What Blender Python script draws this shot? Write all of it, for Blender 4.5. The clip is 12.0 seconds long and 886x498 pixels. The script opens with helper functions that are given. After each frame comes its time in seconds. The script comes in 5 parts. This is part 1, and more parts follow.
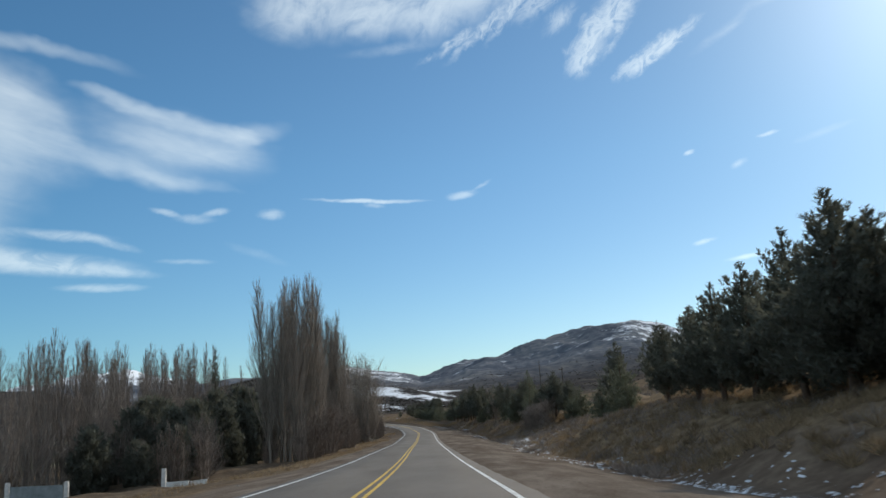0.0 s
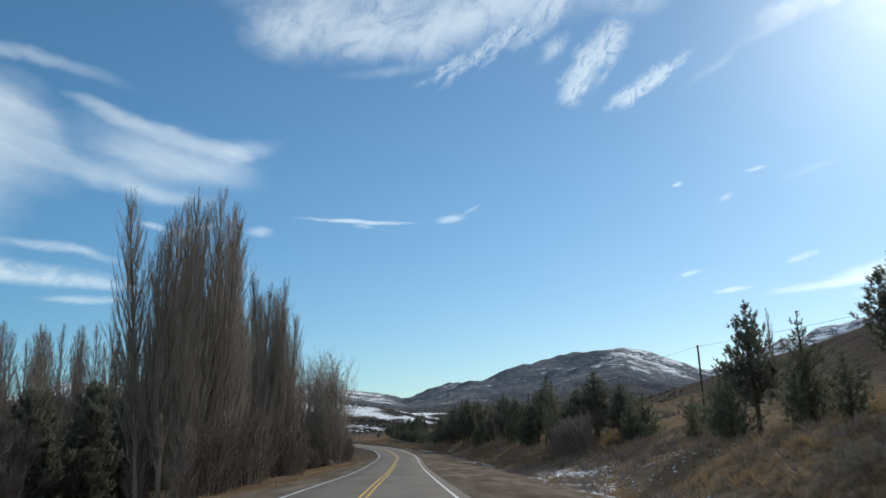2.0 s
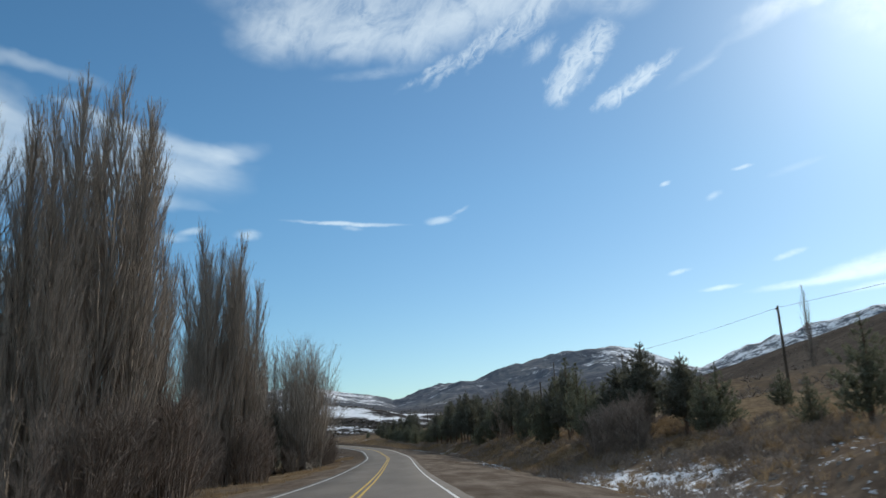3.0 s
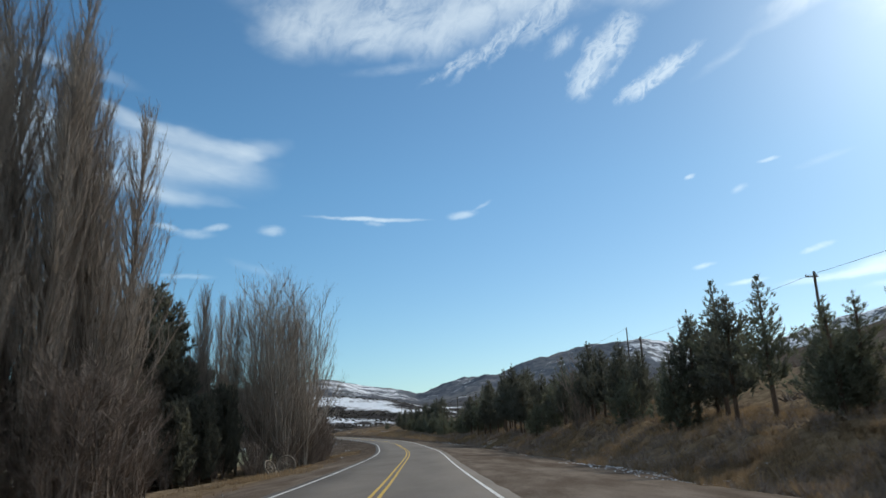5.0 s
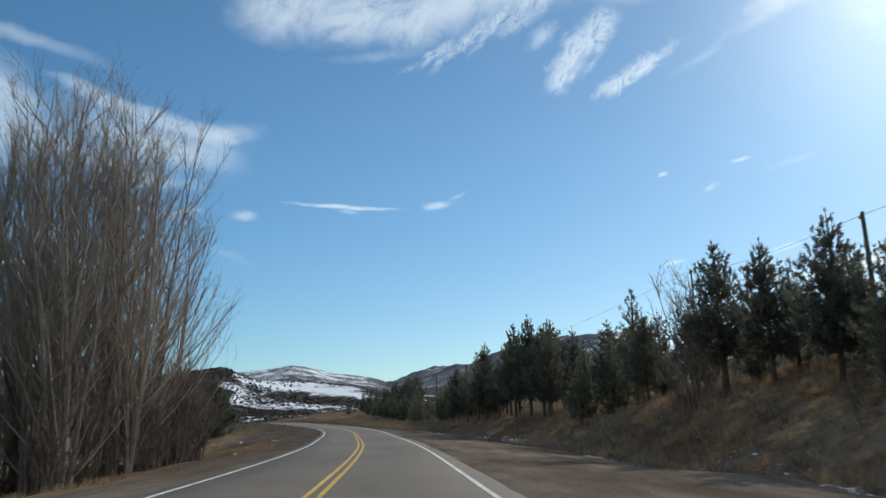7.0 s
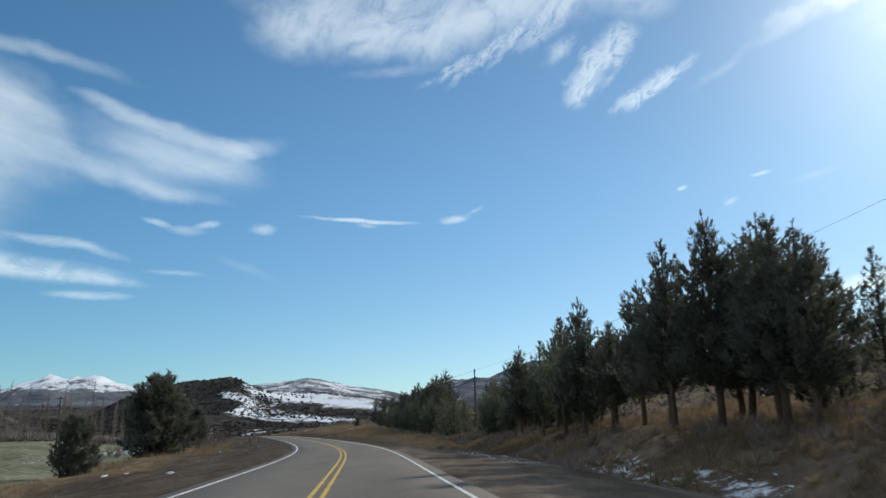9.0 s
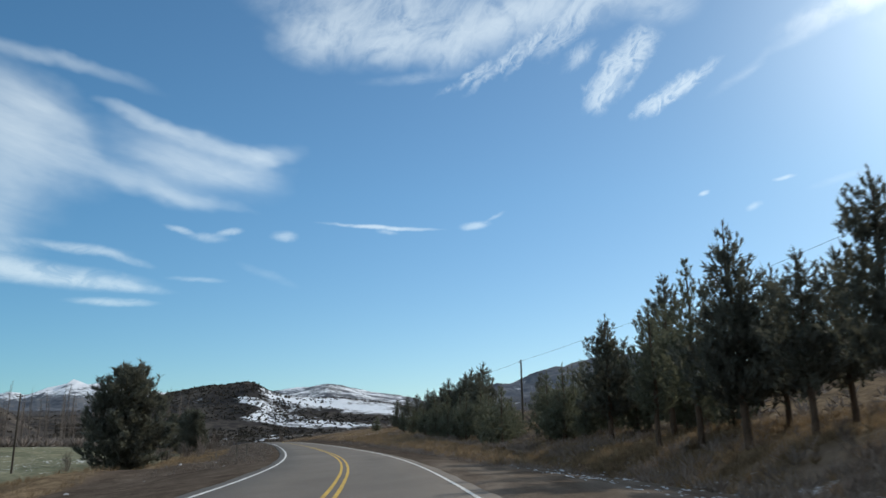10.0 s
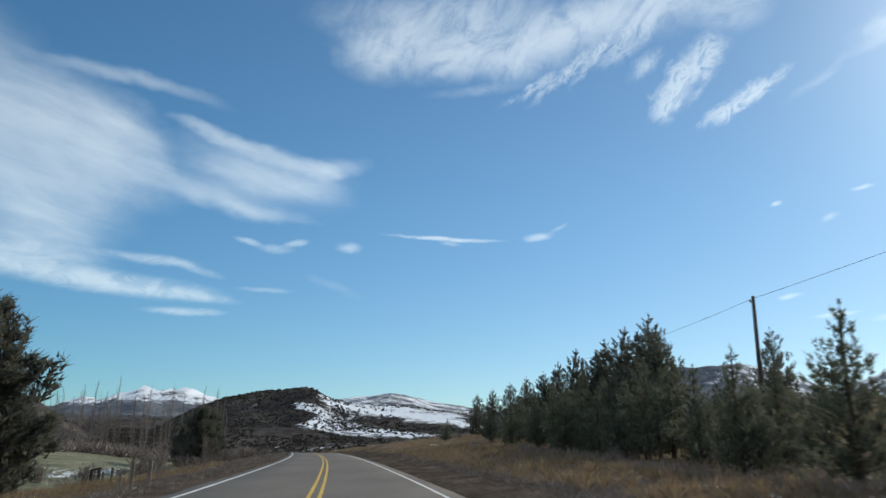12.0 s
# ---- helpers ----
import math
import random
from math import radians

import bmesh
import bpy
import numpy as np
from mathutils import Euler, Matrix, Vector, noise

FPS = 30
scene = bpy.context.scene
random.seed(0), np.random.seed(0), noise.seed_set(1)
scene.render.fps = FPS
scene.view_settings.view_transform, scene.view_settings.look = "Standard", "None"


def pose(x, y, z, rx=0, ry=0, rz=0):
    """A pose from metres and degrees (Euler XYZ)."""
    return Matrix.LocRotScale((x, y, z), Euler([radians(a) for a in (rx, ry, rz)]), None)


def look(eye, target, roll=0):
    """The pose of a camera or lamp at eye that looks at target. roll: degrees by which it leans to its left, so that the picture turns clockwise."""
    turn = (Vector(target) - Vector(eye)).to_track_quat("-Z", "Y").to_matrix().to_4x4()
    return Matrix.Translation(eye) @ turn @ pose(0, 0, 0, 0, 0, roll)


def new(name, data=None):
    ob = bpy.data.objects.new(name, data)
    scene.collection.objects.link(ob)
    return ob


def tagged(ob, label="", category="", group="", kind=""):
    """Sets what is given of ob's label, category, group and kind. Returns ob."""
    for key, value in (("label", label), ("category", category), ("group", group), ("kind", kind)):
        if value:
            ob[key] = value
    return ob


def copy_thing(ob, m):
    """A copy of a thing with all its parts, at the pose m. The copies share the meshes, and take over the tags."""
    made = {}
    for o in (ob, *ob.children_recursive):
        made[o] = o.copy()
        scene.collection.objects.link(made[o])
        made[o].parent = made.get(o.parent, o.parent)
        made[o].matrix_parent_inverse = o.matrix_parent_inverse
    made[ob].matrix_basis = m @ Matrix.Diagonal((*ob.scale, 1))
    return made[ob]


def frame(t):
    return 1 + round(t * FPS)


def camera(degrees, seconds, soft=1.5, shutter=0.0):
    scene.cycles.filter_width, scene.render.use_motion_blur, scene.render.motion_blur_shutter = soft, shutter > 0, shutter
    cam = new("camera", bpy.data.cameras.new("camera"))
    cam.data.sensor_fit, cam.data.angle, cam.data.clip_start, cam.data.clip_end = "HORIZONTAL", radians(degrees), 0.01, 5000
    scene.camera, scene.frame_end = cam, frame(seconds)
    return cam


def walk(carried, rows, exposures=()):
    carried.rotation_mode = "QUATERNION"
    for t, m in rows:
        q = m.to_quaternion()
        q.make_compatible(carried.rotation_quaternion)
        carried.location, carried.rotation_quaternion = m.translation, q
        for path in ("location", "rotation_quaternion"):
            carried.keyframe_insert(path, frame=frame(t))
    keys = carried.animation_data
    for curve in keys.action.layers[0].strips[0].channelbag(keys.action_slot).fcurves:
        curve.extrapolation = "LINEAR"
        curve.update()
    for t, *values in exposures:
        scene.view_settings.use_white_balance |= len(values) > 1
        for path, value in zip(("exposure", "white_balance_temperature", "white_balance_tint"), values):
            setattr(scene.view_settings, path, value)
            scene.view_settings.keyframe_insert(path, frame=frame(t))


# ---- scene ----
cam = camera(60.29, 12.0, soft=1.5, shutter=0.2)
PATH = [
    (0, pose(0.477, 0.015, 1.123, 101.911, 3.460, 1.744)),
    (0.5, pose(0.025, 10.326, 0.865, 102.660, 3.138, 2.157)),
    (1, pose(-0.511, 20.666, 0.504, 104.315, 1.997, -2.104)),
    (1.5, pose(-1.103, 31.040, 0.114, 103.654, 1.661, -0.545)),
    (2, pose(-1.706, 41.451, -0.113, 103.596, 1.767, 0.425)),
    (2.5, pose(-2.143, 51.904, -0.578, 103.667, 2.278, -2.381)),
    (3, pose(-2.963, 62.401, -0.817, 103.669, 2.554, -0.214)),
    (3.2, pose(-3.218, 66.612, -0.920, 103.068, 2.413, 0.252)),
    (3.7, pose(-3.854, 77.174, -1.183, 103.321, 2.652, 0.495)),
    (4.2, pose(-4.466, 87.787, -1.452, 103.574, 2.890, 0.739)),
    (4.8, pose(-5.177, 100.592, -1.784, 103.878, 3.177, 1.032)),
    (5, pose(-5.414, 104.878, -1.891, 103.360, 2.429, 1.499)),
    (5.5, pose(-6.008, 115.632, -2.130, 102.598, 2.262, 1.255)),
    (6, pose(-6.601, 126.443, -2.330, 103.254, 1.730, 1.959)),
    (6.5, pose(-7.168, 137.313, -2.509, 102.315, 1.403, 0.394)),
    (7, pose(-7.642, 148.246, -2.657, 102.558, 1.328, -0.804)),
    (7.2, pose(-7.905, 152.636, -2.687, 102.658, 1.372, -0.777)),
    (7.7, pose(-8.634, 163.661, -2.729, 103.027, 1.287, -0.685)),
    (8.2, pose(-9.223, 174.751, -2.784, 103.445, 1.322, -0.633)),
    (8.8, pose(-10.068, 188.143, -2.817, 103.948, 1.364, -0.571)),
    (9, pose(-10.410, 192.625, -2.822, 103.632, 0.941, 0.481)),
    (9.5, pose(-11.441, 203.867, -2.823, 104.687, 0.994, -0.067)),
    (10, pose(-12.687, 215.164, -2.808, 104.121, 0.747, 2.000)),
    (10.5, pose(-13.995, 226.536, -2.796, 104.671, 1.247, 2.513)),
    (11, pose(-15.372, 237.973, -2.706, 104.696, 0.806, 2.859)),
    (11.5, pose(-17.044, 249.449, -2.612, 103.982, 0.023, 4.449)),
    (12, pose(-19.144, 260.935, -2.488, 104.998, -0.519, 6.552)),
]
walk(cam, PATH)

# ---- world, sun, exposure ----
SUN_AZ, SUN_EL = 37.5, 27.5
SUN_WAY = (math.sin(radians(SUN_AZ)) * math.cos(radians(SUN_EL)), math.cos(radians(SUN_AZ)) * math.cos(radians(SUN_EL)), math.sin(radians(SUN_EL)))
world = bpy.data.worlds.new("sky")
scene.world = world
world.use_nodes = True
WT = world.node_tree
WT.nodes.clear()


def wnode(kind, **values):
    n = WT.nodes.new(kind)
    for key, value in values.items():
        if key == "op":
            n.operation = value
        elif key == "clamp":
            n.use_clamp = value
    return n


def wmath(op, a, b=None, clamp=False):
    n = wnode("ShaderNodeMath", op=op, clamp=clamp)
    for i, v in enumerate((a, b)):
        if v is None:
            continue
        if isinstance(v, (int, float)):
            n.inputs[i].default_value = v
        else:
            WT.links.new(v, n.inputs[i])
    return n.outputs[0]


sky = wnode("ShaderNodeTexSky")
sky.sky_type = "NISHITA"
sky.sun_disc = False
sky.sun_elevation, sky.sun_rotation = radians(SUN_EL), radians(SUN_AZ)
sky.altitude, sky.air_density, sky.dust_density, sky.ozone_density = 800, 1.0, 0.35, 1.0
tc = wnode("ShaderNodeTexCoord")
sep = wnode("ShaderNodeSeparateXYZ")
WT.links.new(tc.outputs["Generated"], sep.inputs[0])
DEG = 180 / math.pi
az = wmath("MULTIPLY", wmath("ARCTAN2", sep.outputs[0], sep.outputs[1]), DEG)
el = wmath("MULTIPLY", wmath("ARCSINE", sep.outputs[2]), DEG)
comb = wnode("ShaderNodeCombineXYZ")
WT.links.new(az, comb.inputs[0])
WT.links.new(el, comb.inputs[1])


def wnoise(scale, detail, rough, stretch=(1, 1, 1), turn=0.0, distort=0.0, shift=0.0):
    m = wnode("ShaderNodeMapping")
    m.vector_type = "TEXTURE"
    m.inputs["Location"].default_value = (shift, shift * 0.7, shift)
    m.inputs["Rotation"].default_value = (0, 0, radians(turn))
    m.inputs["Scale"].default_value = stretch
    WT.links.new(comb.outputs[0], m.inputs[0])
    n = wnode("ShaderNodeTexNoise")
    n.inputs["Scale"].default_value, n.inputs["Detail"].default_value = scale, detail
    n.inputs["Roughness"].default_value, n.inputs["Distortion"].default_value = rough, distort
    WT.links.new(m.outputs[0], n.inputs["Vector"])
    return n


# the cloud outlines are frayed by two noises before their ovals are laid
fray = wnoise(0.16, 4, 0.6, (1.6, 1, 1), -8)
off = wnode("ShaderNodeVectorMath", op="SUBTRACT")
WT.links.new(fray.outputs["Color"], off.inputs[0])
off.inputs[1].default_value = (0.5, 0.5, 0.5)
amp = wnode("ShaderNodeVectorMath", op="MULTIPLY")
WT.links.new(off.outputs[0], amp.inputs[0])
amp.inputs[1].default_value = (7.0, 3.0, 0)
bent = wnode("ShaderNodeVectorMath", op="ADD")
WT.links.new(comb.outputs[0], bent.inputs[0])
WT.links.new(amp.outputs[0], bent.inputs[1])
amp2 = wnode("ShaderNodeVectorMath", op="MULTIPLY")
fray2 = wnoise(0.55, 5, 0.65, (1.3, 1, 1), 15, 0.0, 2.0)
off2 = wnode("ShaderNodeVectorMath", op="SUBTRACT")
WT.links.new(fray2.outputs["Color"], off2.inputs[0])
off2.inputs[1].default_value = (0.5, 0.5, 0.5)
WT.links.new(off2.outputs[0], amp2.inputs[0])
amp2.inputs[1].default_value = (2.4, 1.6, 0)
bent2 = wnode("ShaderNodeVectorMath", op="ADD")
WT.links.new(comb.outputs[0], bent2.inputs[0])
WT.links.new(amp2.outputs[0], bent2.inputs[1])
amp3 = wnode("ShaderNodeVectorMath", op="MULTIPLY")
WT.links.new(off2.outputs[0], amp3.inputs[0])
amp3.inputs[1].default_value = (1.3, 0.42, 0)
bent3 = wnode("ShaderNodeVectorMath", op="ADD")
WT.links.new(comb.outputs[0], bent3.inputs[0])
WT.links.new(amp3.outputs[0], bent3.inputs[1])


def oval(a, e, half_a, half_e, turn, strength, source):
    m = wnode("ShaderNodeMapping")
    m.vector_type = "TEXTURE"
    m.inputs["Location"].default_value = (a, e, 0)
    m.inputs["Rotation"].default_value = (0, 0, radians(turn))
    m.inputs["Scale"].default_value = (half_a, half_e, 1)
    WT.links.new(source, m.inputs[0])
    ln = wnode("ShaderNodeVectorMath", op="LENGTH")
    WT.links.new(m.outputs[0], ln.inputs[0])
    r = wnode("ShaderNodeMapRange")
    r.interpolation_type = "SMOOTHSTEP"
    r.inputs["From Min"].default_value, r.inputs["From Max"].default_value = 1.25, 0.0
    r.inputs["To Min"].default_value, r.inputs["To Max"].default_value = 0.0, strength
    WT.links.new(ln.outputs["Value"], r.inputs["Value"])
    return r.outputs[0]


def add_up(parts):
    total = parts[0]
    for p in parts[1:]:
        total = wmath("ADD", total, p)
    return total


CLOUD_SHEETS = [
    (-23.6, 22.1, 4.4, 0.6, -8, 0.85), (-18.6, 21.3, 3.9, 0.8, -9, 1.15), (-15.4, 21.0, 3.2, 0.95, 8, 0.5), (-21, 20.0, 7.0, 1.6, -10, 0.5), (-24.5, 18.4, 5.5, 1.0, -14, 0.55), (-20.5, 17.3, 3.6, 0.5, -12, 0.3), (-19.5, 19.8, 6.0, 2.4, -8, 0.42),
    (-34, 21.5, 6.0, 3.2, -20, 0.85), (-36, 16.5, 6.5, 4.5, 0, 0.85), (-31, 25.2, 7.0, 0.6, -6, 0.4), (-30.5, 19.5, 4.5, 2.6, -20, 0.5), (-41, 22, 6.0, 6.0, 0, 0.8),
    (-60, 20, 14, 8, -10, 0.6),
]
# the oval at (39, 29.5) is cloud enlarged to paint in the sun's glare
CLOUD_TOPS = [
    (-11, 29.6, 4.6, 2.1, 0, 0.9), (-5.6, 29.4, 4.0, 1.9, 5, 0.85), (-1.0, 28.9, 3.2, 1.9, 10, 0.95), (3.0, 29.9, 4.0, 2.2, 20, 0.6), (-6, 31.6, 11, 2.5, 0, 0.7), (6, 31.3, 8.0, 2.0, 10, 0.75),
    (12, 31.6, 6.0, 1.9, 0, 0.8), (34.0, 28.8, 6.0, 1.2, 10, 1.1), (39, 29.5, 8.0, 6.0, 10, 1.3), (20, 52, 30, 9, 20, 0.4), (-30, 50, 25, 8, -15, 0.4), (31, 28.4, 6.5, 1.3, 10, 0.8),
]
CLOUD_LACE = [
    (11.0, 25.0, 1.7, 1.25, 50, 1.1), (12.5, 26.4, 1.9, 1.5, 45, 1.05), (14.2, 27.9, 1.9, 1.3, 40, 0.85), (9.6, 27.8, 1.8, 0.9, 30, 0.55), (15.3, 23.8, 1.5, 0.75, 30, 1.15), (17.0, 24.6, 1.7, 0.7, 28, 1.05),
    (18.8, 25.3, 1.7, 0.5, 25, 0.5), (13.9, 23.4, 1.0, 0.5, 30, 0.5), (3.2, 27.6, 3.4, 0.42, 36, 0.75), (1.0, 27.0, 3.2, 0.4, 26, 0.6), (5.4, 28.5, 2.8, 0.4, 42, 0.65), (8.0, 29.4, 3.0, 1.0, 30, 0.6),
]
CLOUD_WISPS_A = [
    (-6.6, 15.75, 4.4, 0.17, -2.6, 1.15), (-6.0, 15.42, 0.8, 0.2, -4, 0.4), (0.7, 15.85, 1.25, 0.32, 4, 0.8), (2.3, 16.4, 0.9, 0.15, 26, 0.4), (-14.0, 14.9, 1.1, 0.42, 0, 0.6), (-18.0, 15.0, 1.1, 0.3, 10, 0.65),
    (-19.4, 14.5, 1.5, 0.36, 0, 0.4), (-21.5, 14.9, 1.1, 0.24, -12, 0.6), (21.5, 24.8, 2.6, 0.4, 25, 0.18), (26, 26.6, 3.0, 0.5, 14, 0.2), (-4, 26.7, 4.0, 0.45, 5, 0.25), (16.5, 30.5, 3.0, 1.6, 0, 0.4),
]
CLOUD_WISPS_B = [
    (-28.4, 13.1, 3.6, 0.4, -2, 0.6), (-25.2, 12.7, 2.2, 0.35, -14, 0.3), (-31.2, 11.3, 7.8, 0.85, -3, 1.0), (-37, 12.6, 6.0, 1.6, 0, 0.65), (-26.0, 10.8, 4.0, 0.42, -4, 0.75), (-25.6, 9.6, 2.8, 0.32, 1, 0.65),
    (-20, 11.5, 2.0, 0.2, 0, 0.25), (-15, 12.0, 2.2, 0.4, -20, 0.15), (17.9, 17.05, 0.45, 0.2, 10, 0.9), (23.6, 17.4, 0.7, 0.16, 6, 0.7), (21.3, 15.7, 0.6, 0.3, 20, 0.35), (27.0, 16.8, 2.0, 0.3, 10, 0.15),
]
CLOUD_WISPS_C = [
    (18.2, 10.6, 0.9, 0.2, 10, 0.7), (25.7, 11.0, 1.2, 0.22, 12, 0.75), (20.8, 9.2, 1.4, 0.18, 4, 0.8), (27.5, 9.0, 4.5, 0.32, 3, 0.9), (31.5, 9.6, 4.8, 0.75, 6, 1.25), (36.5, 10.2, 6.0, 1.5, 8, 1.3), (33, 8.4, 4.5, 0.32, 4, 0.9),
]
sheets = add_up([oval(*c, bent.outputs[0]) for c in CLOUD_SHEETS])
tops = add_up([oval(*c, bent.outputs[0]) for c in CLOUD_TOPS])
lace = add_up([oval(*c, bent2.outputs[0]) for c in CLOUD_LACE])
fine = add_up([oval(*c, bent3.outputs[0]) for c in CLOUD_WISPS_A + CLOUD_WISPS_B + CLOUD_WISPS_C])
wisp = wnoise(0.26, 6, 0.56, (2.6, 1, 1), -12, 0.6, 4.0)
fibre = wnoise(0.55, 6, 0.6, (4.5, 0.8, 1), -11, 0.5, 7.0)
swirl = wnoise(0.34, 5, 0.5, (1.5, 1.0, 1), 34, 1.6, 9.0)
lace_n = wnoise(0.75, 5, 0.55, (1.4, 0.8, 1), 38, 1.2, 3.0)
wisp3 = wnoise(0.8, 6, 0.6, (1.9, 0.9, 1), 6, 0.8, 3.0)


def remap(socket, a, b, lo, hi):
    r = wnode("ShaderNodeMapRange")
    for key, v in (("From Min", a), ("From Max", b), ("To Min", lo), ("To Max", hi)):
        r.inputs[key].default_value = v
    WT.links.new(socket, r.inputs["Value"])
    return r.outputs[0]


def ridged(socket, k):
    """Bright threads along the middle value of a noise."""
    return wmath("SUBTRACT", 1.0, wmath("MULTIPLY", wmath("ABSOLUTE", wmath("SUBTRACT", socket, 0.5)), k), clamp=True)


streak = wmath("MULTIPLY", remap(wisp.outputs["Fac"], 0.30, 0.70, 0.5, 1.25), remap(fibre.outputs["Fac"], 0.30, 0.68, 0.68, 1.2))
puff = wmath("ADD", remap(swirl.outputs["Fac"], 0.36, 0.60, 0.35, 1.1), wmath("MULTIPLY", ridged(lace_n.outputs["Fac"], 9.0), 0.2))
net = wmath("ADD", wmath("MULTIPLY", ridged(lace_n.outputs["Fac"], 7.0), 0.85), remap(swirl.outputs["Fac"], 0.40, 0.62, 0.05, 0.55))
density = wmath("ADD", wmath("MULTIPLY", sheets, streak), wmath("MULTIPLY", tops, puff))
density = wmath("ADD", density, wmath("MULTIPLY", lace, net))
# broken cirrus added over the unseen sky, to brighten and whiten the fill light
beyond = wmath("ADD", remap(wmath("ABSOLUTE", wmath("SUBTRACT", az, -2.0)), 46.0, 75.0, 0.0, 1.0), remap(el, 34.0, 55.0, 0.0, 1.0), clamp=True)
drift = wnode("ShaderNodeTexNoise")
drift.inputs["Scale"].default_value, drift.inputs["Detail"].default_value, drift.inputs["Roughness"].default_value = 2.6, 6, 0.6
WT.links.new(tc.outputs["Generated"], drift.inputs["Vector"])
density = wmath("ADD", density, wmath("MULTIPLY", beyond, remap(drift.outputs["Fac"], 0.36, 0.62, 0.0, 1.3)))
fdens = wmath("MULTIPLY", fine, remap(wisp3.outputs["Fac"], 0.34, 0.62, 0.4, 1.2))
density = wmath("SUBTRACT", 1.0, wmath("POWER", 0.27, wmath("ADD", density, fdens)))
mix = wnode("ShaderNodeMix")
mix.data_type = "RGBA"
WT.links.new(density, mix.inputs["Factor"])
tint = wnode("ShaderNodeVectorMath", op="MULTIPLY")
WT.links.new(sky.outputs[0], tint.inputs[0])
low_tint = wnode("ShaderNodeMix")
low_tint.data_type = "RGBA"
low_tint.inputs["A"].default_value, low_tint.inputs["B"].default_value = (0.72, 0.875, 0.99, 1), (0.70, 1.0, 1.12, 1)
WT.links.new(remap(el, 2.0, 18.0, 0.0, 1.0), low_tint.inputs["Factor"])
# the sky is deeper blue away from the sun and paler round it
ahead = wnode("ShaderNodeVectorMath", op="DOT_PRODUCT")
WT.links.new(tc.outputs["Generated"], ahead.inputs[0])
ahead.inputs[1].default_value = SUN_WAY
pale = wnode("ShaderNodeMix")
pale.data_type = "RGBA"
pale.inputs["A"].default_value, pale.inputs["B"].default_value = (0.755, 0.98, 1.035, 1), (1.03, 0.985, 0.975, 1)
WT.links.new(remap(ahead.outputs["Value"], 0.35, 0.97, 0.0, 1.0), pale.inputs["Factor"])
both = wnode("ShaderNodeVectorMath", op="MULTIPLY")
WT.links.new(low_tint.outputs["Result"], both.inputs[0])
WT.links.new(pale.outputs["Result"], both.inputs[1])
WT.links.new(both.outputs[0], tint.inputs[1])
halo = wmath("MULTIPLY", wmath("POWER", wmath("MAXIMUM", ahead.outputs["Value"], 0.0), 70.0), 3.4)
WT.links.new(tint.outputs[0], mix.inputs["A"])
lit = wnode("ShaderNodeVectorMath", op="MULTIPLY_ADD")
WT.links.new(sky.outputs[0], lit.inputs[0])
lit.inputs[1].default_value = (0.55, 0.6, 0.55)
lit.inputs[2].default_value = (5.4, 6.0, 6.3)
WT.links.new(lit.outputs[0], mix.inputs["B"])
bg = wnode("ShaderNodeBackground")
bg.inputs["Strength"].default_value = 0.10
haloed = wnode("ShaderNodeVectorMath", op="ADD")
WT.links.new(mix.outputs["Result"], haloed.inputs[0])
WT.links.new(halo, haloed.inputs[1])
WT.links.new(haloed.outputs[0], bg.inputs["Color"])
wout = wnode("ShaderNodeOutputWorld")
WT.links.new(bg.outputs[0], wout.inputs[0])

sun_data = bpy.data.lights.new("sun", "SUN")
sun_data.energy, sun_data.angle, sun_data.color = 3.2, radians(0.6), (1.0, 0.93, 0.82)
sun = new("sun", sun_data)
sun.matrix_world = look(Vector(SUN_WAY) * 300, (0, 0, 0))
scene.view_settings.exposure = 0.0


